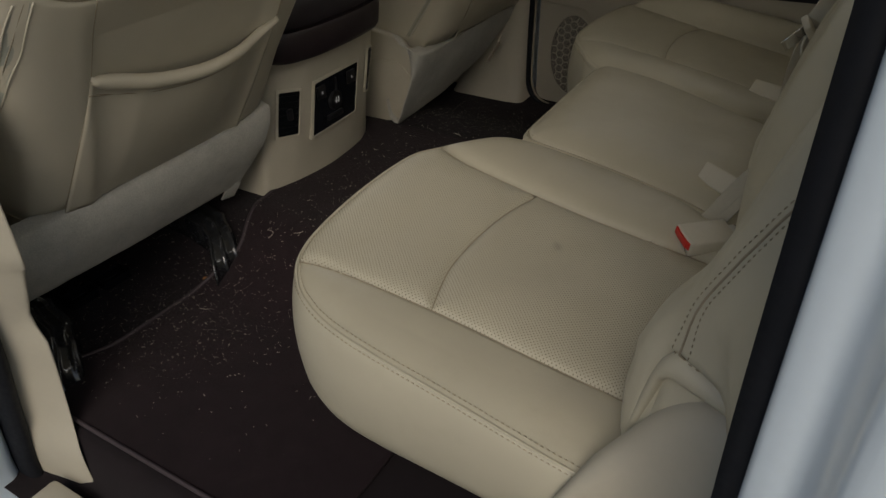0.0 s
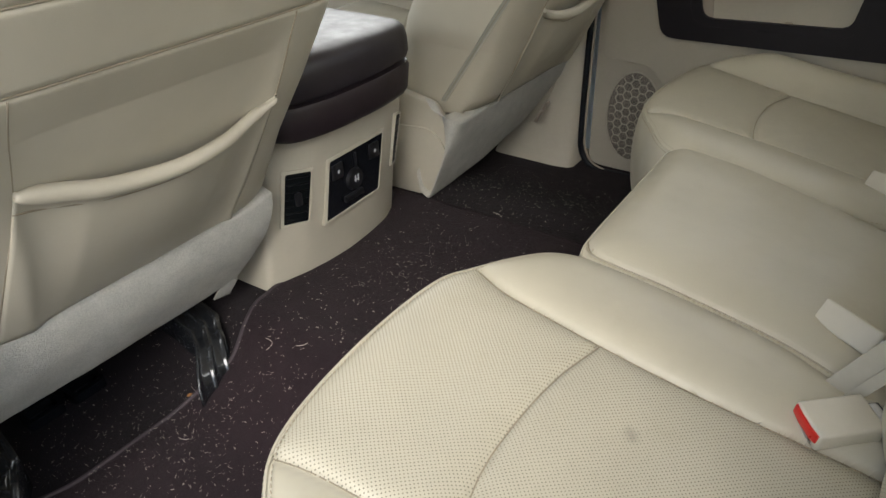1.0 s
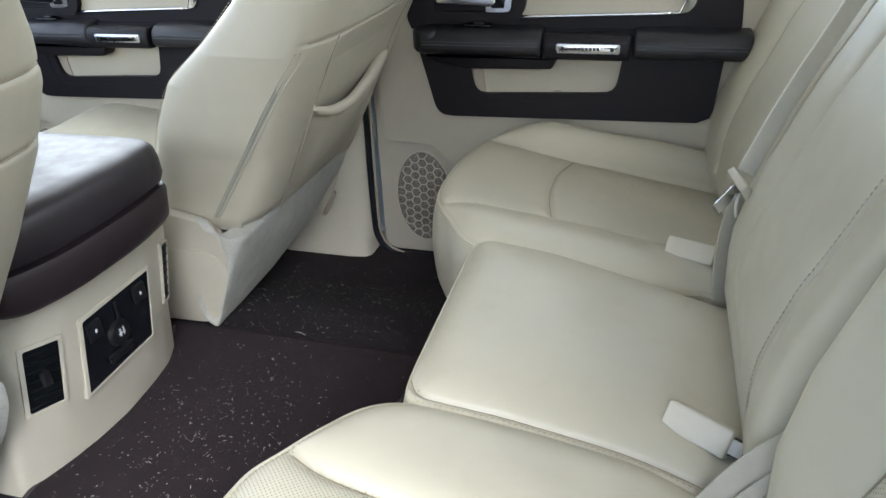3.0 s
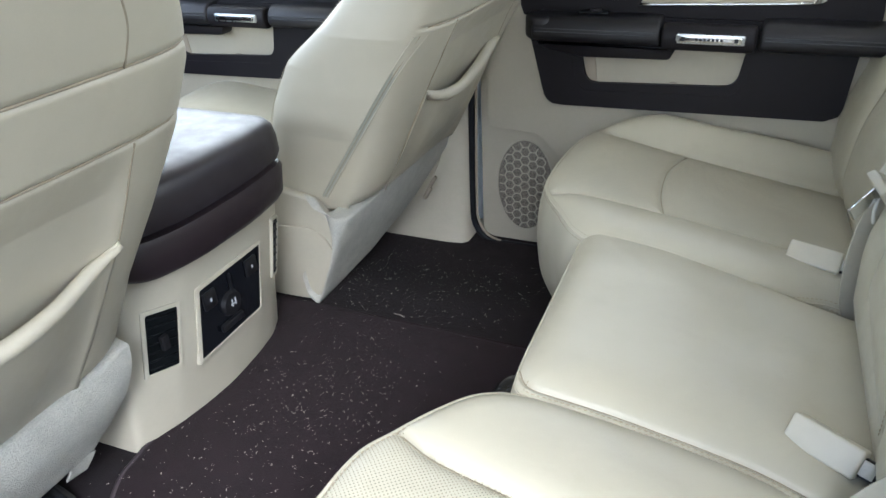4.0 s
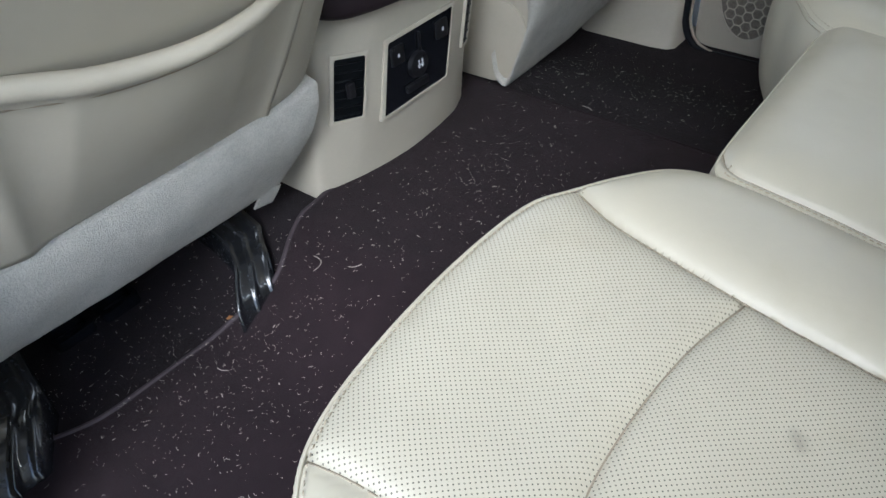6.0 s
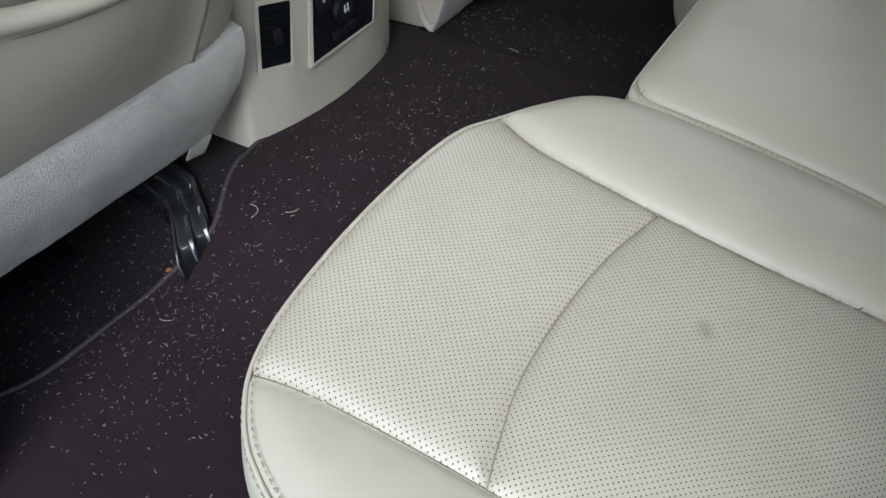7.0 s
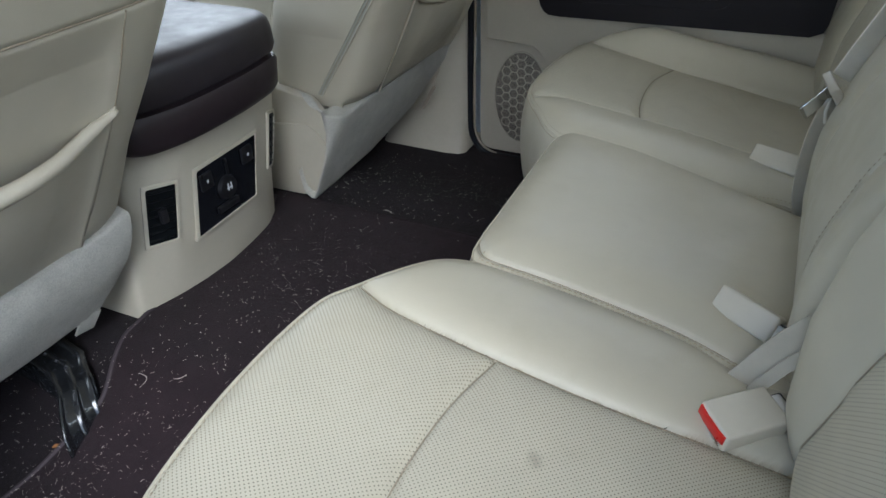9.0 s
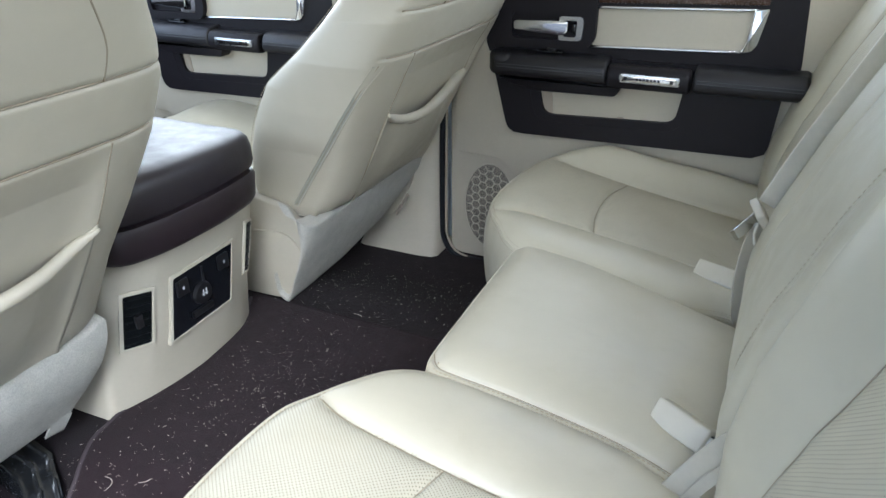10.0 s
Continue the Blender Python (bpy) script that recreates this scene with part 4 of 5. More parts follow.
# ---- front seats ----
def front_seat(sy, dx, label):
    """sy: -1 for the near side, 1 for the far side; dx moves it along the cab."""
    yc = -0.435 if sy < 0 else 0.472
    dlow = dx - 0.03 if sy > 0 else dx
    th = thing("front_seat", (dx - 0.25, yc, -0.09), label, "car seat", "front seats")
    rear = lambda z: -0.098 + 0.52 * z + dx
    zs = np.concatenate([np.linspace(0.185, 0.24, 10), np.linspace(0.243, 0.62, 230), np.linspace(0.63, 0.78, 24)])
    wide = lambda z: np.interp(z, [0.18, 0.21, 0.32, 0.40, 0.493, 0.565, 0.61, 0.66, 0.72, 0.78], [0.224, 0.235, 0.241, 0.259, 0.272, 0.267, 0.247, 0.216, 0.165, 0.11])
    deep = lambda z: np.interp(z, [0.18, 0.23, 0.30, 0.36, 0.44, 0.50, 0.56, 0.62, 0.72, 0.78], [0.18, 0.225, 0.254, 0.262, 0.254, 0.208, 0.176, 0.160, 0.13, 0.10])
    ctrl = [(0.0, 0.0), (0.0, 0.5), (-0.003, 0.70), (-0.010, 0.84), (-0.026, 0.955), (-0.05, 0.995)]
    face = lambda u: np.interp(np.abs(u), [0, 0.5, 0.70, 0.84, 0.955, 0.995], [0, 0, -0.003, -0.010, -0.026, -0.05])
    n = 160
    half_sec = ctrl + [("t", -0.5, 1.0), ("t", -0.82, 0.96), ("t", -0.97, 0.84), ("t", -0.96, 0.66), ("t", -0.74, 0.35), ("t", -0.70, 0.0)]
    rows = []
    for z in zs:
        h, t = float(wide(z)), float(deep(z))
        pts = [(p[1] * t, p[2] * h) if p[0] == "t" else (p[0], p[1] * h) for p in half_sec]
        loop = pts + [(x, -y) for x, y in pts[-2:0:-1]]
        C = smooth_line(loop, n, True)
        x, y = C[:, 0], C[:, 1]
        back = x > -0.03
        u = np.abs(y) / h
        dent = np.where(back, 0.014 * np.clip(1 - (u / 0.66) ** 8, 0, 1) * np.clip((0.508 - z) / 0.05, 0, 1), 0)
        lower = 0.02 * max(0.0, 1 - (z - 0.185) / 0.04) ** 2
        rise = 0.033 * np.clip((-y - 0.157) / 0.095, 0, 1) ** 2
        groove = sum(0.0035 * np.exp(-((z - zz - rise) / 0.0035) ** 2) for zz in (0.508, 0.583))
        x = rear(z) + x - dent - np.where(back, lower + groove, 0)
        rows.append(np.column_stack([x, yc + y * (-sy), np.full(n, z)]))
    rows = np.array(rows)
    V, F = rows.reshape(-1, 3), grid_faces(len(zs), n, True)
    F.append(tuple(range(n)))
    F.append(tuple((len(zs) - 1) * n + j for j in range(n))[::-1])
    raw("back_shell", V, F, VINYL, th)
    # line on the rear face
    def on(pts, out=0.0):
        P = np.asarray(pts, float)
        u = np.abs(P[:, 0]) / wide(P[:, 1])
        dent = 0.014 * np.clip(1 - (u / 0.66) ** 8, 0, 1) * np.clip((0.508 - P[:, 1]) / 0.05, 0, 1)
        return np.column_stack([rear(P[:, 1]) + face(u) - dent + out, yc + P[:, 0] * sy, P[:, 1]])
    inb, outb = -0.175, 0.162
    for y in (inb, outb):
        raw("seam", *tube(on(smooth_line([(y + (0.030 if y > 0 else 0.028), 0.205), (y + (0.016 if y > 0 else 0.012), 0.30), (y, 0.40), (y, 0.505)], 30), 0.0004), 0.0011, 6, up=(1, 0, 0)), THREAD_AND_SHADE, th)
    raw("upper_seam", *tube(on(smooth_line([(-0.147, 0.583), (-0.143, 0.62), (-0.12, 0.66), (-0.09, 0.70)], 24), 0.0004), 0.0011, 6, up=(1, 0, 0)), THREAD_AND_SHADE, th)
    for zz in (0.508, 0.583):
        raw("cross_seam", *tube(on([(y, zz + 0.033 * min(1, max(0, (y - 0.157) / 0.095)) ** 2) for y in np.linspace(-0.245, 0.245, 60)], -0.0022), 0.0013, 6, up=(1, 0, 0)), THREAD_AND_SHADE, th)
    # map pocket: a slack sheet under a rolled hem
    hem = smooth_line([(outb, 0.407), (0.122, 0.393), (0.059, 0.374), (-0.015, 0.365), (-0.097, 0.370), (-0.145, 0.383), (inb, 0.396)], 60)
    nv = 26
    sheet = []
    for y, ztop in hem:
        w = np.linspace(0, 1, nv)
        z = 0.195 + (ztop - 0.195) * w
        s = (y - inb) / (outb - inb)
        belly = 0.003 + (0.006 + 0.016 * math.sin(math.pi * s)) * np.sin(np.pi * np.clip(w * 0.8, 0, 1)) ** 0.8
        belly = 0.0010 + belly * min(1.0, 1.5 * max(0.0, math.sin(math.pi * min(1.0, max(0.0, s)))))
        belly = belly + 0.008 * math.exp(-((s - 0.38) / 0.2) ** 2) * w ** 2
        sheet.append(on(np.column_stack([y + (0.028 + 0.002 * s) * (1 - w), z]), 0) + np.column_stack([belly, np.zeros(nv), np.zeros(nv)]))
    sheet = np.array(sheet)
    pocket = raw("map_pocket", sheet.reshape(-1, 3), grid_faces(len(hem), nv), VINYL, th, "slack map pocket")
    mod = pocket.modifiers.new("thickness", "SOLIDIFY")
    mod.thickness, mod.offset = 0.003, 0
    k = np.arange(60)
    raw("pocket_hem", *tube(sheet[:, -1] + [0, 0, -0.006], np.interp(k, [0, 2, 5, 14, 40, 54, 59], [0.0040, 0.0085, 0.0108, 0.0110, 0.0092, 0.0078, 0.0030]), 12, up=(1, 0, 0)), VINYL, pocket)
    low_ = np.array([row[np.argmin(np.abs(row[:, 2] - (row[-1, 2] - g)))] for row, g in zip(sheet, np.interp(k, [0, 20, 59], [0.027, 0.024, 0.014]))])
    raw("hem_seam", *tube(smooth_line(low_[::6], 60) + [0.0006, 0, 0], 0.0012, 6, up=(1, 0, 0)), THREAD_AND_SHADE, pocket)
    # felt cover below the back: a slack sheet from the shell's foot down to a folded lower edge
    if sy < 0:
        stations = [[(0.010, -0.213, 0.206), (0.007, -0.218, 0.172), (-0.011, -0.232, 0.126), (-0.045, -0.262, 0.068)],
                    [(0.005, -0.300, 0.193), (0.005, -0.300, 0.166), (-0.010, -0.300, 0.122), (-0.045, -0.300, 0.065)],
                    [(0.003, -0.550, 0.189), (0.004, -0.550, 0.165), (-0.010, -0.550, 0.123), (-0.045, -0.550, 0.067)],
                    [(0.003, -0.735, 0.193), (0.004, -0.735, 0.170), (-0.010, -0.735, 0.127), (-0.045, -0.735, 0.074)]]
    else:
        stations = [[(0.010, 0.224, 0.206), (0.024, 0.222, 0.180), (0.036, 0.221, 0.128), (0.000, 0.222, 0.024)],
                    [(0.066, 0.218, 0.181), (0.057, 0.216, 0.150), (0.046, 0.215, 0.119), (0.000, 0.216, 0.012)],
                    [(0.066, 0.450, 0.180), (0.059, 0.450, 0.150), (0.043, 0.450, 0.105), (0.002, 0.450, 0.024)],
                    [(0.068, 0.600, 0.188), (0.063, 0.600, 0.165), (0.050, 0.600, 0.130), (0.024, 0.600, 0.072)],
                    [(0.072, 0.690, 0.199), (0.069, 0.688, 0.185), (0.063, 0.685, 0.165), (0.055, 0.680, 0.140)]]
    rows = []
    for st in stations:
        t_, b_ = np.array(st[0]), np.array(st[-1])
        rows.append(np.concatenate([smooth_line([t_ + (-0.030, 0, 0.012), t_ + (-0.006, 0, 0.006), *st, b_ + (-0.010, 0, -0.003), b_ + (-0.024, 0, 0.010), b_ + (-0.030, 0, 0.045)], 56)]))
    rows = np.array(rows)
    rows = np.array([smooth_line(rows[:, j], 60) for j in range(56)]).transpose(1, 0, 2)
    for r in rows:
        for q in r:
            q[0] += 0.0012 * noise.noise((q[1] * 38, q[2] * 38, 1.0)) + 0.0020 * noise.noise((q[1] * 11, q[2] * 14, 5.0))
    F = grid_faces(60, 56) + [tuple(59 * 56 + j for j in range(56))[::-1]]
    raw("felt_cover", rows.reshape(-1, 3), F, FELT, th, "pale grey felt lower back cover")
    if sy < 0:
        flap = smooth_line([(-0.042, -0.282, 0.072), (-0.052, -0.288, 0.052), (-0.062, -0.290, 0.036)], 10)
        raw("felt_flap", *ribbon(flap, 0.030, 0.003, (0.25, 1, 0.15)), FELT, th)
    # side shield
    if sy > 0:
        sh = rounded([(-0.30, 0.25), (-0.075, 0.2215), (0.003, 0.2085), (0.028, 0.180), (0.0385, 0.146), (0.041, 0.116), (0.036, 0.103), (-0.001, 0.016), (-0.030, 0.003), (-0.088, 0.001), (-0.30, 0.001)], 0.012)
        part("inner_shield", prism(sh, "y", 0.219, 0.240, 0.004, 3), TRIM, th)
        plate = rounded([(-0.30, 0.152), (-0.089, 0.150), (-0.006, 0.157), (0.022, 0.140), (0.036, 0.113), (0.033, 0.100), (-0.004, 0.018), (-0.030, 0.005), (-0.088, 0.003), (-0.30, 0.003)], 0.012)
        part("shield_plate", prism(plate, "y", 0.2145, 0.221, 0.003), TRIM, th)
        part("outer_shield", prism(sh, "y", yc + 0.205, yc + 0.222, 0.004, 3), TRIM, th)
        clip = smooth_line([(0.050, 0.600, 0.075), (0.030, 0.612, 0.045), (0.020, 0.628, 0.038), (0.030, 0.640, 0.060), (0.045, 0.640, 0.085)], 20)
        raw("cover_clip", *tube(clip, 0.004, 7), TRIM_DARK, th, "small taupe cover clip")
    # stitched band along the bolster
    way = 1 if sy < 0 else -1
    lines = []
    course = ((0.31, 0.125, 0.020), (0.36, 0.084, 0.016), (0.40, 0.0515, 0.0125), (0.42, 0.042, 0.011), (0.44, 0.033, 0.009), (0.46, 0.0255, 0.0065), (0.48, 0.0215, 0.0055), (0.50, 0.0185, 0.005), (0.52, 0.016, 0.0045))
    if sy > 0:
        course = [(z, g, 0.00625) for z, g in ((0.212, 0.083), (0.265, 0.074), (0.329, 0.062), (0.392, 0.048), (0.451, 0.035), (0.497, 0.023))]
    for k in (-1, 0, 1):
        P = smooth_line([(rear(z) - g + k * w, yc + way * (wide(z) * np.interp(g - k * w, [0.003, 0.010, 0.026, 0.05], [0.70, 0.84, 0.955, 0.997]) + 0.0012) * sy, z) for z, g, w in course], 60)
        lines.append(P)
    out = np.array([0, way * sy * 0.0016, 0])
    band = np.concatenate([lines[0] + out, lines[1] + out * 0.5, lines[2] + out])
    raw("side_band", band, grid_faces(3, 60), PIPING, th, "grey stitched band")
    raw("band_joint", *tube(lines[1] + out * 0.6, 0.0008, 5, up=(0, 1, 0)), THREAD_AND_SHADE, th)
    for k in (0, 2):
        raw("band_edge", *tube(lines[k] + out, 0.0013, 6, up=(0, 1, 0)), VINYL, th)
    P = smooth_line([(rear(z) - 0.93 * deep(z), yc - 0.925 * wide(z) * sy, z) for z in (0.22, 0.28, 0.34, 0.40, 0.45, 0.50, 0.55, 0.60)], 60)
    stitches("edge_stitching", P, THREAD, th, lift=(0, 0.001 * -sy, 0))
    # seat pan
    O = smooth_line([(-0.66, -0.20), (-0.69, 0.0), (-0.66, 0.21), (-0.5, 0.235), (-0.25, 0.235), (-0.16, 0.19), (-0.15, 0.0), (-0.16, -0.19), (-0.25, -0.225), (-0.5, -0.225)], 96, True)
    rr = np.linspace(0.02, 1, 20)
    c = O.mean(0)
    rows = []
    for r in rr:
        q = c + (O - c) * r
        rows.append(np.column_stack([q[:, 0] + dx, yc + q[:, 1] * sy, 0.205 - 0.10 * (q[:, 0] + 0.3) + 0.02 * np.abs(q[:, 1] / 0.2) ** 2 + 0.03 * (1 - r ** 6) - 0.02]))
    for t in np.linspace(0.1, 1, 10):
        q = O * (1 + 0.04 * math.sin(math.pi * t))
        rows.append(np.column_stack([q[:, 0] + dx, yc + q[:, 1] * sy, (0.205 - 0.10 * (q[:, 0] + 0.3)) * (1 - t) + 0.06 * t]))
    rows = np.array(rows)
    raw("seat_pan", rows.reshape(-1, 3), grid_faces(len(rows), 96, True), HIDE, th)
    hr = box(dx + 0.16, dx + 0.29, yc - 0.13, yc + 0.13, 0.70, 0.92, 0.045, 5)
    part("headrest", hr, HIDE, th)
    for k in (-0.06, 0.06):
        raw("headrest_post", *tube([(rear(0.74) - 0.05, yc + k, 0.68), (dx + 0.22, yc + k, 0.76)], 0.006, 8), CHROME, th)
    # Added black block, not a seen part: it imitates the darkness below the seat.
    part("under_seat_dark", box(dx - 0.62, dx - 0.27, yc - 0.19, yc + 0.19, -0.075, 0.09, 0.02), VENT, th, "black block added to darken the space under the seat")
    # floor rails with ribbed end covers
    for k, (ox, oy, oz) in ((-0.105, (0.020, -0.0115, 0.020)), (0.228, (0.0, -0.350, -0.006))):
        r0 = yc + k * sy
        fz = float(floor_z(0, r0)) - 0.004
        rail = part("slide_rail", box(dx - 0.60, dx - (0.18 if sy < 0 else 0.26), r0 - 0.022, r0 + 0.022, fz, fz + 0.034, 0.006), METAL, th)
        if sy > 0:
            continue
        prof = [(-0.250, -0.012, -0.330, -0.268), (-0.150, -0.012, -0.336, -0.274), (-0.146, -0.020, -0.337, -0.275), (-0.092, -0.020, -0.345, -0.285), (-0.088, -0.027, -0.347, -0.288),
                (-0.066, -0.027, -0.357, -0.303), (-0.050, -0.033, -0.370, -0.310), (-0.033, -0.045, -0.387, -0.321), (-0.014, -0.060, -0.402, -0.332), (-0.012, -0.100, -0.402, -0.332)]
        cols = []
        for sx in (-0.02, *np.linspace(0, 1, 25), 1.02):
            u = min(1.0, max(0.0, sx))
            rib = sum(0.0045 * math.exp(-((u - w) / 0.05) ** 2) for w in (0.05, 0.47, 0.86))
            cols.append([(x + ox + rib * 0.5 * (z < -0.03), yl + (yr - yl) * sx + oy, (z + rib * (z > -0.09) + oz) if 0 <= sx <= 1 else -0.11) for x, z, yl, yr in prof])
        cols = np.array(cols)
        raw("rail_end", cols.reshape(-1, 3), grid_faces(len(cols), len(prof)), METAL, rail, "glossy black ribbed rail end cover")
    return th


front_seat(-1, 0.0, "beige leather driver seat with map pocket and felt roll")
front_seat(1, 0.090, "beige leather front passenger seat with map pocket")

# ---- centre console ----
con = thing("console", (-0.2, -0.03, 0.0), "beige plastic centre console with dark padded lid", "console")
levels = [
    (-0.01, [(-0.045, -0.207), (-0.027, -0.138), (-0.018, -0.085), (-0.014, -0.035), (-0.020, 0.035), (-0.029, 0.092), (-0.050, 0.140)]),
    (0.12, [(-0.034, -0.202), (-0.004, -0.132), (-0.001, -0.105), (0.000, -0.025), (-0.001, 0.050), (-0.009, 0.088), (-0.030, 0.134)]),
    (0.20, [(-0.036, -0.186), (-0.004, -0.108), (-0.001, -0.084), (0.000, 0.000), (-0.001, 0.072), (-0.008, 0.102), (-0.030, 0.160)]),
    (0.260, [(-0.036, -0.172), (-0.001, -0.092), (0.003, -0.072), (0.005, 0.000), (0.003, 0.072), (-0.004, 0.104), (-0.030, 0.172)]),
    (0.274, [(-0.042, -0.168), (-0.006, -0.088), (-0.002, -0.068), (0.000, 0.000), (-0.002, 0.068), (-0.009, 0.100), (-0.036, 0.166)]),
]
rows = []
zl = [z for z, _ in levels]
A = np.array([q for _, q in levels])
for z in (-0.01, 0.0, 0.03, 0.06, 0.09, 0.12, 0.15, 0.18, 0.20, 0.23, 0.245, 0.260, 0.268, 0.274):
    q = np.column_stack([[np.interp(z, zl, A[:, i, k]) for i in range(7)] for k in (0, 1)])
    q = [(-0.60, q[0][1] + 0.01), (-0.12, q[0][1] - 0.002)] + [tuple(p) for p in q] + [(-0.12, q[-1][1] + 0.004), (-0.60, q[-1][1])]
    rows.append(np.column_stack([np.array(rounded(q, 0.012, 4)), np.full(len(q) * 5, z)]))
rows = np.array(rows)
bm = bmesh.new()
vs = [[bm.verts.new(p) for p in r] for r in rows]
for a, b in zip(vs, vs[1:]):
    for j in range(len(a)):
        bm.faces.new((a[j], a[(j + 1) % len(a)], b[(j + 1) % len(a)], b[j]))
bm.faces.new(vs[-1])
part("console_body", bm, TRIM, con, sharp=25)
for k in (1, 5):
    raw("panel_joint", *tube([(np.interp(z, zl, A[:, k, 0]) - 0.0006, np.interp(z, zl, A[:, k, 1]) + (0.006 if k == 1 else -0.006), z) for z in np.linspace(0.0, 0.258, 14)], 0.0009, 5), TRIM_DARK, con)


def wall_plate(name, corners, mats, parent, thick, out, label="", r=0.0):
    """A plate over four corners (top left, top right, bottom right, bottom left), standing out of them."""
    c = [Vector(p) for p in corners]
    nrm = (c[3] - c[0]).cross(c[1] - c[0]).normalized()
    if nrm.x < 0:
        nrm = -nrm
    bm = bmesh.new()
    f = [bm.verts.new(p + nrm * out) for p in c]
    b = [bm.verts.new(p + nrm * (out - thick)) for p in c]
    bm.faces.new(f), bm.faces.new(b[::-1])
    for i in range(4):
        bm.faces.new((f[i], b[i], b[(i + 1) % 4], f[(i + 1) % 4]))
    if r:
        bmesh.ops.bevel(bm, geom=bm.edges[:], offset=r, segments=2, affect="EDGES", profile=0.5)
    return part(name, bm, mats, parent, label), c, nrm


def framed(name, corners, parent, label, slats, rim=0.006):
    """A dark fitting set in a raised pale bezel."""
    plate, c, nrm = wall_plate(name, corners, VENT if slats else GLOSS, parent, 0.006, 0.0016, label)
    mid = (c[0] + c[1] + c[2] + c[3]) / 4
    bm = bmesh.new()
    loops = []
    for grow, out in ((0.0, 0.0005), (0.0004, 0.0030), (rim * 0.5, 0.0034), (rim, 0.0018), (rim * 1.05, -0.004)):
        pts = []
        for k in range(4):
            a, b = (c[(k + 1) % 4] - c[k]).normalized(), (c[k - 1] - c[k]).normalized()
            o = c[k] - (a + b) * grow
            for q in (o + b * 0.003, o + (a + b) * 0.0008, o + a * 0.003):
                pts.append(bm.verts.new(q + nrm * out))
        loops.append(pts)
    for p, q in zip(loops, loops[1:]):
        for j in range(12):
            bm.faces.new((p[j], p[(j + 1) % 12], q[(j + 1) % 12], q[j]))
    part("bezel", bm, TRIM, plate, "beige plastic bezel")
    for k in range(slats):
        t = (k + 0.5) / slats
        a, b = c[0].lerp(c[3], t) + nrm * 0.0025, c[1].lerp(c[2], t) + nrm * 0.0025
        raw("slat", *tube([tuple(a.lerp(b, 0.06)), tuple(a.lerp(b, 0.94))], 0.0016, 6, 0.8, up=(1, 0, 0)), VENT, plate)
    return plate, c, nrm


vent, c, nrm = framed("air_vent", [(-0.0225, -0.154, 0.2055), (-0.0055, -0.113, 0.2005), (-0.0045, -0.1345, 0.1195), (-0.0205, -0.1745, 0.1240)], con, "black air vent with slats", 7)
mid = (c[0] + c[1] + c[2] + c[3]) / 4 + nrm * 0.008
part("vent_tab", box(mid.x - 0.004, mid.x + 0.004, mid.y - 0.006, mid.y + 0.006, mid.z - 0.011, mid.z + 0.011, 0.002), BLACK, vent)
framed("air_vent", [(-0.0120, 0.1215, 0.2150), (-0.0215, 0.1460, 0.2090), (-0.0215, 0.1200, 0.1210), (-0.0120, 0.0990, 0.1260)], con, "black air vent with slats", 7, 0.004)
ctl, c, nrm = framed("control_panel", [(0.0, -0.0750, 0.2021), (0.0, 0.0660, 0.2043), (0.0, 0.0420, 0.1033), (0.0, -0.0980, 0.0998)], con, "glossy black control panel with knob", 0)


def on_panel(u, v, out=0.003):
    return c[0].lerp(c[1], u).lerp(c[3].lerp(c[2], u), v) + nrm * out


k0 = on_panel(0.47, 0.52)
bm = bmesh.new()
bmesh.ops.create_cone(bm, cap_ends=True, segments=32, radius1=0.021, radius2=0.019, depth=0.007)
bmesh.ops.transform(bm, matrix=Matrix.Translation(k0 + nrm * 0.002) @ nrm.to_track_quat("Z", "Y").to_matrix().to_4x4(), verts=bm.verts)
bmesh.ops.bevel(bm, geom=[e for e in bm.edges if e.calc_length() < 0.005], offset=0.001, segments=2, affect="EDGES")
knob = part("socket_cover", bm, BLACK, ctl, "round socket cover")
for du, dv, w, h in ((0.45, 0.50, 0.0022, 0.012), (0.50, 0.50, 0.0022, 0.012), (0.475, 0.52, 0.012, 0.002)):
    q = on_panel(du, dv, 0.0088)
    part("printed_mark", box(q.x - 0.0006, q.x + 0.0006, q.y - w / 2, q.y + w / 2, q.z - h / 2, q.z + h / 2, 0), WHITE_INK, knob)
for du, dv in ((0.14, 0.22), (0.83, 0.22)):
    q = on_panel(du, dv)
    part("seat_heat_button", box(q.x - 0.002, q.x + 0.003, q.y - 0.013, q.y + 0.013, q.z - 0.014, q.z + 0.014, 0.002), BLACK, ctl)
    part("printed_mark", box(q.x + 0.003, q.x + 0.0036, q.y - 0.0018, q.y + 0.0018, q.z - 0.0026, q.z + 0.0026, 0), WHITE_INK, ctl)
q = on_panel(0.47, 0.22)
part("divider_ridge", box(q.x - 0.001, q.x + 0.003, q.y - 0.002, q.y + 0.002, q.z - 0.016, q.z + 0.016, 0.001), BLACK, ctl)
q = on_panel(0.47, 0.80)
part("socket_lip", box(q.x - 0.001, q.x + 0.006, q.y - 0.024, q.y + 0.024, q.z - 0.006, q.z + 0.006, 0.002), BLACK, ctl)

lid_out = rounded([(-0.46, -0.185), (0.020, -0.185), (0.044, -0.10), (0.047, 0.03), (0.032, 0.136), (-0.46, 0.136)], 0.040, 8)


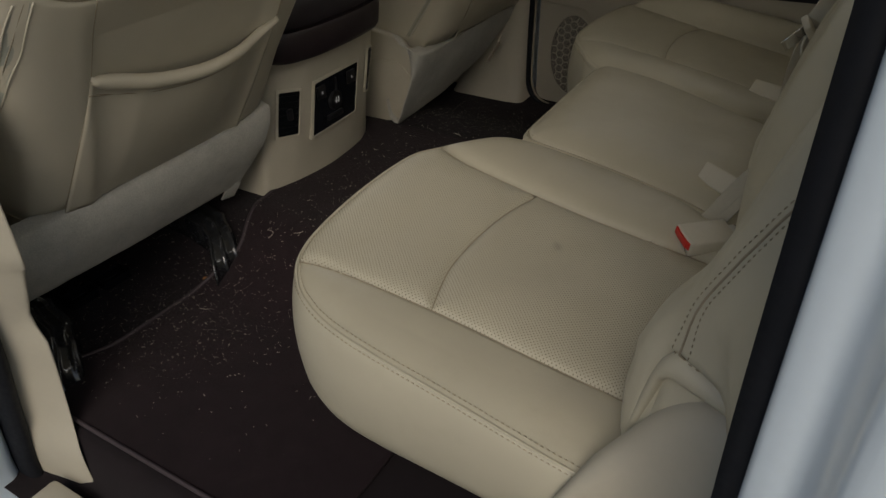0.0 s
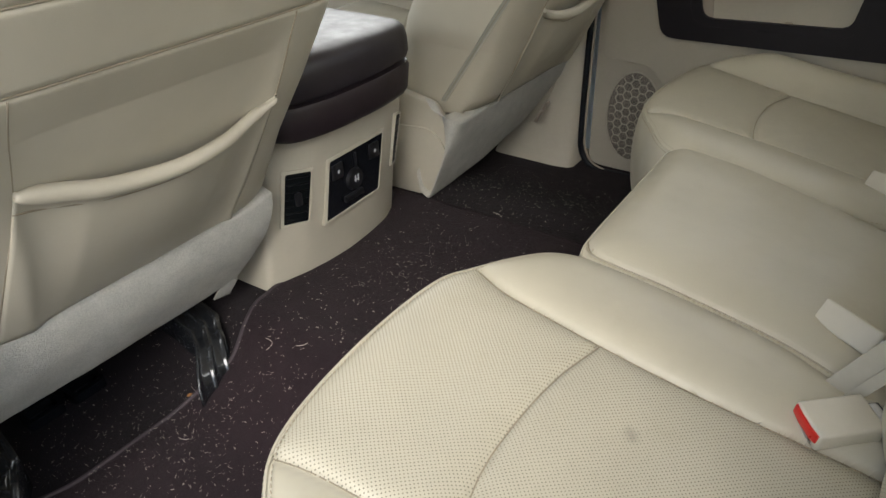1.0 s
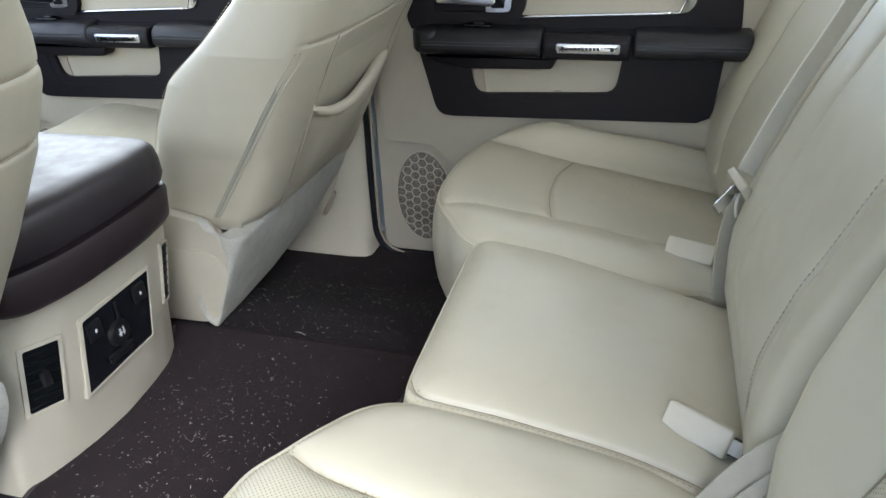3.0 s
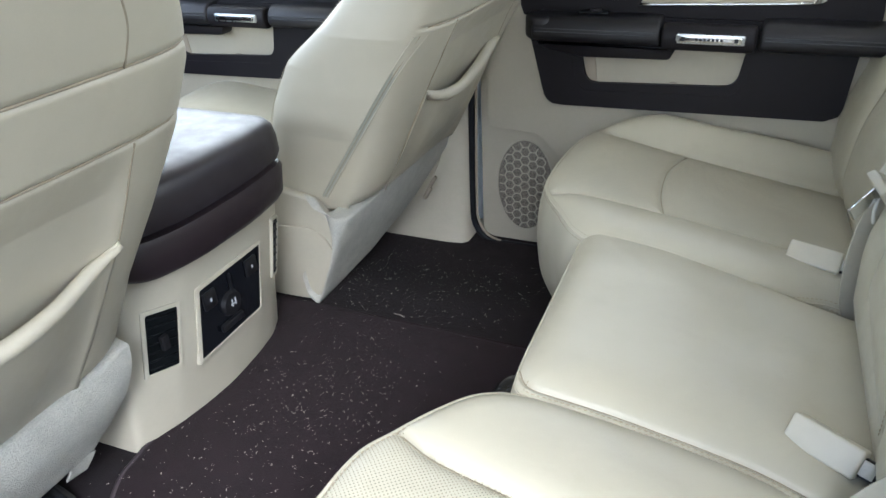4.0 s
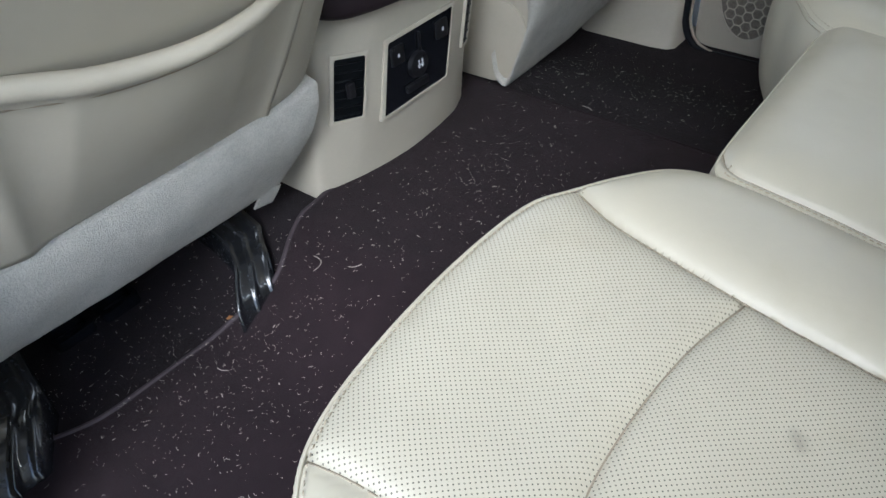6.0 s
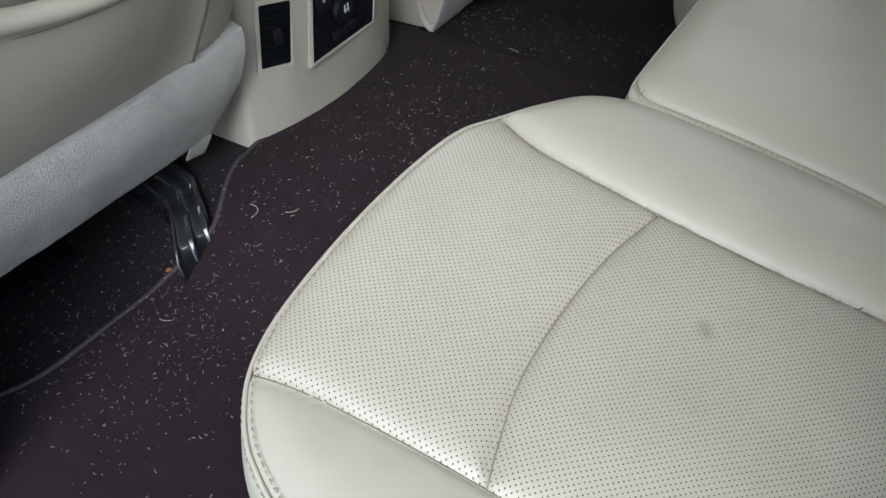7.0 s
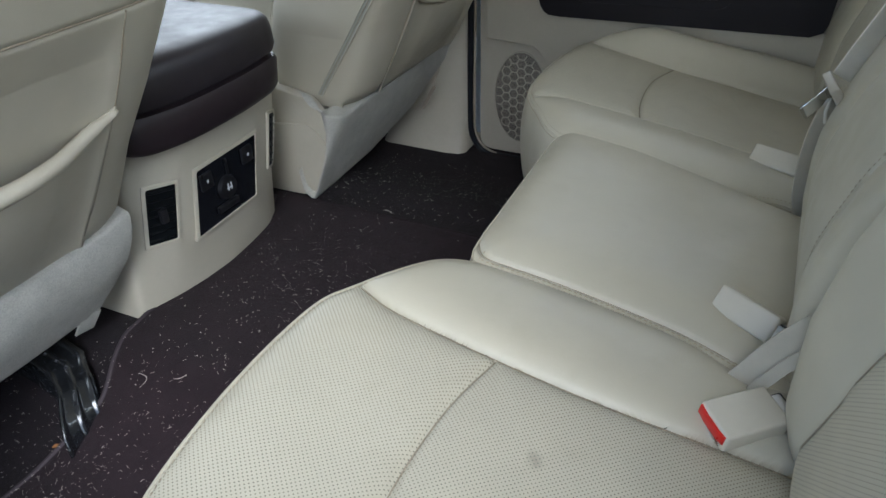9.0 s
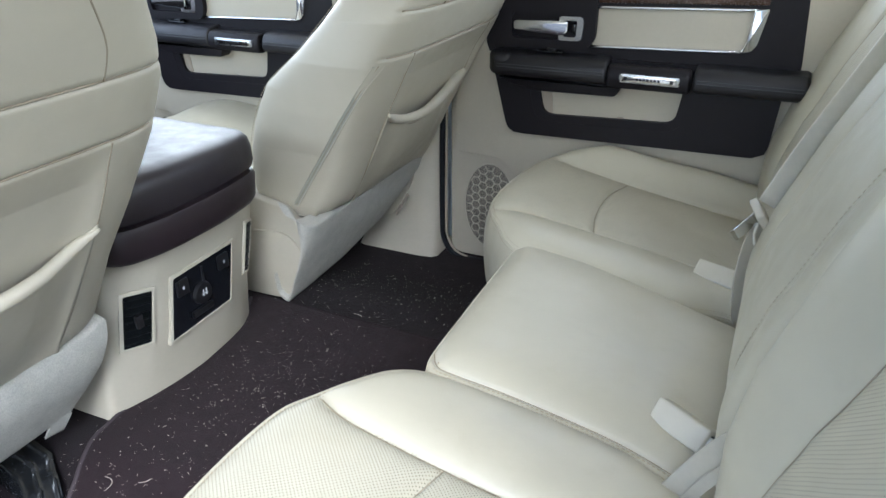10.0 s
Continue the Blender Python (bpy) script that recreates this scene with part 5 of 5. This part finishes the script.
def lid_layer(levels):
    O = np.array(lid_out)
    cc = np.array([-0.2, -0.034])
    bm = bmesh.new()
    loops = [[bm.verts.new((cc[0] + (p[0] - cc[0]) * (1 - d / 0.26), cc[1] + (p[1] - cc[1]) * (1 - d / 0.15), z)) for p in O] for z, d in levels]
    for a, b in zip(loops, loops[1:]):
        for j in range(len(a)):
            bm.faces.new((a[j], a[(j + 1) % len(a)], b[(j + 1) % len(a)], b[j]))
    bm.faces.new(loops[0][::-1]), bm.faces.new(loops[-1])
    return bm


lid = part("lid_base", lid_layer([(0.266, 0.018), (0.271, 0.008), (0.280, 0.003), (0.319, 0.0), (0.326, 0.003), (0.328, 0.013)]), BROWN, con, "dark brown padded lid base")
part("lid_pad", lid_layer([(0.3275, 0.014), (0.3325, 0.013), (0.3345, 0.003), (0.344, 0.0), (0.368, 0.001), (0.383, 0.004), (0.391, 0.010), (0.3955, 0.020), (0.398, 0.040), (0.400, 0.10)]), LID, con, "charcoal brown padded lid")

# ---- floor mat, debris, belts and buckles ----
edge = smooth_line([(-0.085, -0.75), (-0.072, -0.69), (-0.042, -0.626), (-0.034, -0.58), (-0.031, -0.506), (-0.028, -0.44), (-0.017, -0.395), (0.000, -0.350), (-0.006, -0.322), (-0.021, -0.29), (-0.034, -0.25), (-0.036, -0.22), (-0.04, -0.19), (-0.03, -0.1), (-0.045, 0.10), (-0.085, 0.19), (-0.05, 0.203), (0.15, 0.203), (0.30, 0.195), (0.43, 0.185)], 120)
mat_thing = thing("floor_mat", (0.2, -0.25, -0.05), "dark brown carpet mat with stitched edge", "floor mat")
rows_y = np.linspace(-0.75, 0.20, 120)
ex = []
for y in rows_y:
    cand = [p[0] for p, q in zip(edge[:-1], edge[1:]) if min(p[1], q[1]) <= y <= max(p[1], q[1]) and p[0] < 0.12]
    ex.append(min(cand) if cand else (-0.08 if y > 0.15 else -0.085))
ex = np.array(ex)
nx = 60
V = np.array([[(x0 + (0.50 - x0) * u, y, float(floor_z(0, y)) + 0.010 + 0.0012 * noise.noise((x0 * 9 + u * 4, y * 9, 0))) for u in np.linspace(0, 1, nx)] for x0, y in zip(ex, rows_y)])
mo = raw("mat_sheet", V.reshape(-1, 3), grid_faces(len(rows_y), nx), MAT, mat_thing)
sol = mo.modifiers.new("thickness", "SOLIDIFY")
sol.thickness, sol.offset = 0.006, -1
rim = np.array([(x0, y, float(floor_z(0, y)) + 0.009) for x0, y in zip(ex, rows_y)])
raw("mat_binding", *tube(smooth_line(rim[::3], 140), 0.0038, 8), BINDING, mat_thing, "stitched mat edge")
raw("mat_binding", *tube([(x, -0.75, float(floor_z(0, -0.70)) + 0.010) for x in np.linspace(-0.085, 0.5, 20)], 0.0035, 8), BINDING, mat_thing)
raw("mat_binding", *tube([(x, 0.20, 0.0085) for x in np.linspace(-0.08, 0.5, 20)], 0.0022, 8), MAT, mat_thing)

rng = random.Random(7)
V, F = [], []
def bit(x, y, ln, r, ang, curl, lift):
    z = float(floor_z(x, y)) + lift
    q = []
    for t in np.linspace(-0.5, 0.5, 4):
        q.append((x + ln * t * math.cos(ang) - curl * t * t * math.sin(ang) * 4, y + ln * t * math.sin(ang) + curl * t * t * math.cos(ang) * 4, z + 0.0006))
    v, f = tube(q, r, 4)
    F.extend(tuple(i + 16 * len(V) for i in g) for g in f)
    V.append(v)
for _ in range(3000):
    u = rng.random()
    if u < 0.14:
        x, y = rng.uniform(-0.25, 0.0), rng.uniform(-0.64, -0.28)
    elif u < 0.48:
        x, y = rng.gauss(0.05, 0.10), rng.gauss(-0.45, 0.12)
    elif u < 0.7:
        x, y = rng.gauss(0.14, 0.08), rng.gauss(-0.05, 0.13)
    elif u < 0.78:
        x, y = rng.uniform(-0.1, 0.42), rng.uniform(-0.68, 0.2)
    else:
        x, y = rng.uniform(-0.05, 0.35), rng.uniform(0.22, 0.62)
    if not (-0.26 < x < 0.47 and -0.72 < y < 0.64):
        continue
    ln = rng.choice((0.0006, 0.0007, 0.0008, 0.001, 0.0012, 0.0015, 0.002, 0.0028, 0.004, 0.0055))
    onmat = y < 0.2 and x > float(np.interp(y, rows_y, ex))
    bit(x, y, ln, rng.choice((0.00013, 0.00016, 0.0002, 0.00027)), rng.uniform(0, 6.3), rng.uniform(-0.3, 0.3) * ln, 0.0118 if onmat else 0.0008)
deb = raw("floor_debris", np.concatenate(V), F, LINT)
tagged(deb, "pale crumbs, lint and straw bits scattered on the carpet", "debris", kind="stuff")
for x, y, ln, ang, curl in ((0.055, -0.30, 0.030, 2.4, 0.010), (0.105, -0.285, 0.018, 0.9, 0.003), (0.16, 0.21, 0.022, 2.9, 0.003), (0.03, -0.47, 0.016, 0.4, 0.002)):
    q = [(x + ln * t * math.cos(ang) - curl * t * t * math.sin(ang) * 4, y + ln * t * math.sin(ang) + curl * t * t * math.cos(ang) * 4, float(floor_z(x, y)) + 0.0145) for t in np.linspace(-0.5, 0.5, 9)]
    tagged(raw("straw", *tube(q, 0.0004, 5), LINT), "dry pale straw lying on the mat", "straw", "straws")
for ang, ln in ((1.2, 0.045), (1.9, 0.034), (0.5, 0.05)):
    q = [(0.105 + ln * t * math.cos(ang) * 0.5, -0.768 + 0.01 * t, -0.165 + ln * t - 0.006 * t * t) for t in np.linspace(0, 1, 8)]
    tagged(raw("straw", *tube(q, 0.00035, 5, up=(0, 1, 0)), LINT), "dry straw sticking up beside the door sill", "straw", "straws")
leaf_pts = [(-0.032, -0.412), (-0.028, -0.410), (-0.024, -0.406), (-0.027, -0.403), (-0.033, -0.406)]
tagged(part("dry_leaf", prism(leaf_pts, "z", float(floor_z(0, -0.43)) + 0.016, float(floor_z(0, -0.43)) + 0.018, 0.0), plain("dry leaf", (0.35, 0.16, 0.05), 0.7, var=0.3, scale=80)), "small dry orange-brown leaf beside the mat", "leaf")


def buckle(front, back, across, width, thick, label, red=1.0):
    """A belt buckle from its slot end to its strap end."""
    f, b = Vector(front), Vector(back)
    u = (b - f).normalized()
    v = Vector(across)
    v = (v - u * v.dot(u)).normalized()
    w = u.cross(v)
    if w.z < 0:
        w = -w
    M = Matrix((u, v, w)).transposed().to_4x4()
    M.translation = f
    L = (b - f).length
    th = thing("seat_belt_buckle", f, label, "buckle", "belt buckles")
    bm = box(0.0, L, -width / 2, width / 2, -thick / 2, thick / 2, 0.0032, 3)
    bmesh.ops.transform(bm, matrix=M, verts=bm.verts)
    part("buckle_body", bm, BUCKLE, th, "beige plastic body")
    if red:
        low = 0.34 - 0.5 * red
        pts = [(-width * 0.44, thick * 0.42), (-width * 0.2, thick * 0.36), (width * 0.2, thick * 0.36), (width * 0.44, thick * 0.42), (width * 0.44, thick * (low + 0.12)), (width * 0.2, thick * low), (-width * 0.2, thick * low), (-width * 0.44, thick * (low + 0.12))]
        bm = prism(pts, "x", -0.002, 0.006, 0.001)
        bmesh.ops.transform(bm, matrix=M, verts=bm.verts)
        part("release_button", bm, RED, th, "red release button")
        bm = box(-0.001, 0.003, -width * 0.36, width * 0.36, -thick * 0.40, -thick * 0.22, 0.001)
        bmesh.ops.transform(bm, matrix=M, verts=bm.verts)
        part("tongue_slot", bm, SATIN, th)
    q = [b - u * 0.006 + w * 0.003, b + u * 0.006 + w * 0.006, b + u * 0.013 + w * 0.001, b + u * 0.012 - w * 0.007, b + u * 0.018 - w * 0.016, b + u * 0.024 - w * 0.03]
    raw("strap", *ribbon(smooth_line([tuple(p) for p in q], 24), width * 0.5, 0.003, tuple(v)), FRAY, th, "short frayed white webbing strap")
    bm = box(L - 0.002, L + 0.016, -width * 0.34, width * 0.30, -thick * 0.40, thick * 0.16, 0.002)
    bmesh.ops.transform(bm, matrix=M, verts=bm.verts)
    part("anchor", bm, BLACK, th)
    return th


buckle((0.776, -0.268, 0.193), (0.826, -0.222, 0.192), (0.6, -0.75, -0.15), 0.043, 0.022, "beige belt buckle with red button on the near seat")
buckle((0.756, -0.078, 0.201), (0.818, -0.112, 0.198), (0.30, 0.46, 0.82), 0.031, 0.024, "beige belt buckle on the centre cushion", 0.0)
buckle((0.750, 0.296, 0.202), (0.818, 0.278, 0.199), (0.2, 0.75, 0.60), 0.032, 0.025, "beige belt buckle beside the far seat", 0.0)

belt = thing("seat_belt", (0.83, 0.2, 0.17), "beige webbing seat belt with chrome tongue over the backrest", "seat belt")
run = smooth_line([(float(back_x(z)) + g, y, z) for z, y, g in ((0.86, 0.284, 0.062), (0.78, 0.280, 0.052), (0.66, 0.270, 0.039), (0.556, 0.258, 0.027), (0.455, 0.240, 0.012), (0.365, 0.206, -0.006))], 40)
raw("webbing", *ribbon(run, 0.028, 0.0022, (0.80, 0.50, -0.15)), WEB, belt)
low = smooth_line([(0.829, 0.198, 0.345), (0.820, 0.200, 0.30), (0.818, 0.202, 0.24), (0.826, 0.204, 0.18), (0.85, 0.205, 0.15)], 24)
raw("lap_webbing", *ribbon(low, 0.022, 0.0022, (0.9, 0.5, 0)), WEB_DULL, belt)
M = Matrix.Translation((0.826, 0.196, 0.353)) @ Euler((0.25, 0.9, 0.5)).to_matrix().to_4x4()
bm = box(-0.013, 0.013, -0.024, 0.024, -0.006, 0.006, 0.003, 3)
bmesh.ops.transform(bm, matrix=M, verts=bm.verts)
grip = part("tongue_grip", bm, TRIM, belt, "beige plastic tongue grip")
tip = [(0.822, 0.190, 0.350), (0.808, 0.180, 0.336), (0.797, 0.172, 0.325)]
raw("tongue", *ribbon(tip, 0.020, 0.0022, (0.3, 0.3, -0.6)), CHROME, grip, "chrome latch tongue")
raw("stay_cord", *tube(smooth_line([(0.825, 0.195, 0.345), (0.823, 0.188, 0.325), (0.826, 0.19, 0.31)], 10), 0.0022, 6), WEB, belt)

lap = thing("seat_belt", (0.80, -0.19, 0.16), "beige lap belt webbing rising between the cushions", "seat belt")
raw("webbing", *ribbon(smooth_line([(0.786, -0.190, 0.170), (0.800, -0.188, 0.195), (0.818, -0.190, 0.232), (0.838, -0.196, 0.268), (0.872, -0.205, 0.315)], 24), 0.030, 0.0024, (0.85, -0.35, -0.40)), WEB_DULL, lap)
raw("webbing_fold", *ribbon(smooth_line([(0.800, -0.199, 0.176), (0.812, -0.199, 0.200), (0.828, -0.202, 0.232), (0.850, -0.207, 0.268)], 20), 0.012, 0.0030, (0.85, -0.35, -0.40)), WEB_DULL, lap)

# trim at the foot of the near backrest
qt = thing("quarter_trim", (0.87, -0.75, -0.1), "beige plastic trim beside the near rear seat", "trim", kind="structure")


def loft(rows, nu, nv):
    """A smooth sheet through rows of points."""
    R = np.array([smooth_line(r, nu) for r in rows])
    return np.array([smooth_line(R[:, j], nv) for j in range(nu)])


def sheet_part(name, rows, mat, parent, label="", thick=0.006):
    G = loft(rows, 40, 28)
    ob = raw(name, G.reshape(-1, 3), grid_faces(40, 28), mat, parent, label)
    mod = ob.modifiers.new("thickness", "SOLIDIFY")
    mod.thickness, mod.offset = thick, 0
    return ob


ledge = np.array([(0.772, -0.698, 0.115), (0.783, -0.690, 0.151), (0.796, -0.680, 0.178), (0.808, -0.664, 0.200), (0.831, -0.650, 0.2345), (0.854, -0.652, 0.276), (0.868, -0.654, 0.292), (0.882, -0.660, 0.303), (0.898, -0.669, 0.311), (0.935, -0.692, 0.318)])
crest = np.array([(0.768, -0.706, 0.09), (0.780, -0.700, 0.125), (0.795, -0.694, 0.155), (0.811, -0.686, 0.182), (0.834, -0.676, 0.214), (0.859, -0.677, 0.248), (0.876, -0.681, 0.276), (0.889, -0.686, 0.290), (0.902, -0.692, 0.298), (0.938, -0.710, 0.306)])
foot = crest * [1, 0, 0] + np.column_stack([np.zeros(10), np.linspace(-0.716, -0.735, 10), np.linspace(-0.02, 0.12, 10)])
sheet_part("trim_panel", [ledge + [0.020, 0.03, -0.024], ledge + [0.003, 0.006, -0.002], ledge, ledge * 0.55 + crest * 0.45 + [0, -0.002, 0.004], crest, crest * 0.6 + foot * 0.4, foot, foot - [0, 0, 0.2]], TRIM, qt)
ridge = np.array([(0.815, -0.628, 0.165), (0.822, -0.631, 0.205), (0.829, -0.636, 0.250), (0.840, -0.645, 0.304), (0.849, -0.651, 0.327), (0.858, -0.656, 0.334), (0.872, -0.662, 0.332), (0.895, -0.671, 0.329), (0.935, -0.690, 0.328)])
fold = np.array([(0.816, -0.632, 0.160), (0.825, -0.636, 0.200), (0.833, -0.642, 0.242), (0.843, -0.650, 0.292), (0.850, -0.657, 0.309), (0.862, -0.662, 0.313), (0.879, -0.668, 0.312), (0.898, -0.676, 0.312), (0.937, -0.694, 0.312)])
hem = fold + [0.006, 0.006, -0.06]
sheet_part("leather_flap", [ridge + [0.020, 0.020, -0.01], ridge + [0.006, 0.007, -0.001], ridge, ridge * 0.5 + fold * 0.5 + [-0.001, -0.005, 0.0], fold * 0.9 + ridge * 0.1 + [0, -0.002, 0], fold + [0.004, 0.005, -0.003], fold * 0.5 + hem * 0.5, hem], HIDE, qt, "beige leather bolster end", thick=0.003)
zz = np.linspace(0.333, 0.62, 70)
seam_y = np.interp(zz, [0.33, 0.365, 0.391, 0.41, 0.443, 0.48, 0.55, 0.62], [-0.659, -0.657, -0.658, -0.661, -0.667, -0.676, -0.692, -0.705])
side = lambda dy: np.column_stack([back_x(zz) + near_hollow(seam_y + dy, zz) - 0.0065, seam_y + dy, zz])
for dy in (0.0055, -0.0055):
    stitches("stitching", side(dy), THREAD_AND_SHADE, near_back, dash=0.0032, gap=0.0032, r=0.0006, lift=(-0.0004, -0.0004, 0))
raw("side_seam", *tube(side(0.0), 0.0010, 5, up=(1, 0, 0)), THREAD_AND_SHADE, near_back)

# openings and hardware in the carpet under the driver seat
for x0, y0 in ((-0.207, -0.550), (-0.205, -0.480)):
    zf = float(floor_z(0, y0))
    sl = thing("floor_bracket", (x0, y0, zf), "small black plastic bracket set in the carpet", "bracket", "carpet brackets")
    bm = ring(rounded(rect(x0 - 0.020, x0 + 0.020, y0 - 0.029, y0 + 0.029), 0.010), rounded(rect(x0 - 0.013, x0 + 0.011, y0 - 0.022, y0 + 0.022), 0.006), "z", zf - 0.004, zf + 0.016, (x0, y0), 48)
    part("bracket_rim", bm, GLOSS, sl)
    part("bracket_well", box(x0 - 0.016, x0 + 0.014, y0 - 0.025, y0 + 0.025, zf - 0.006, zf + 0.001, 0.001), RUBBER, sl)
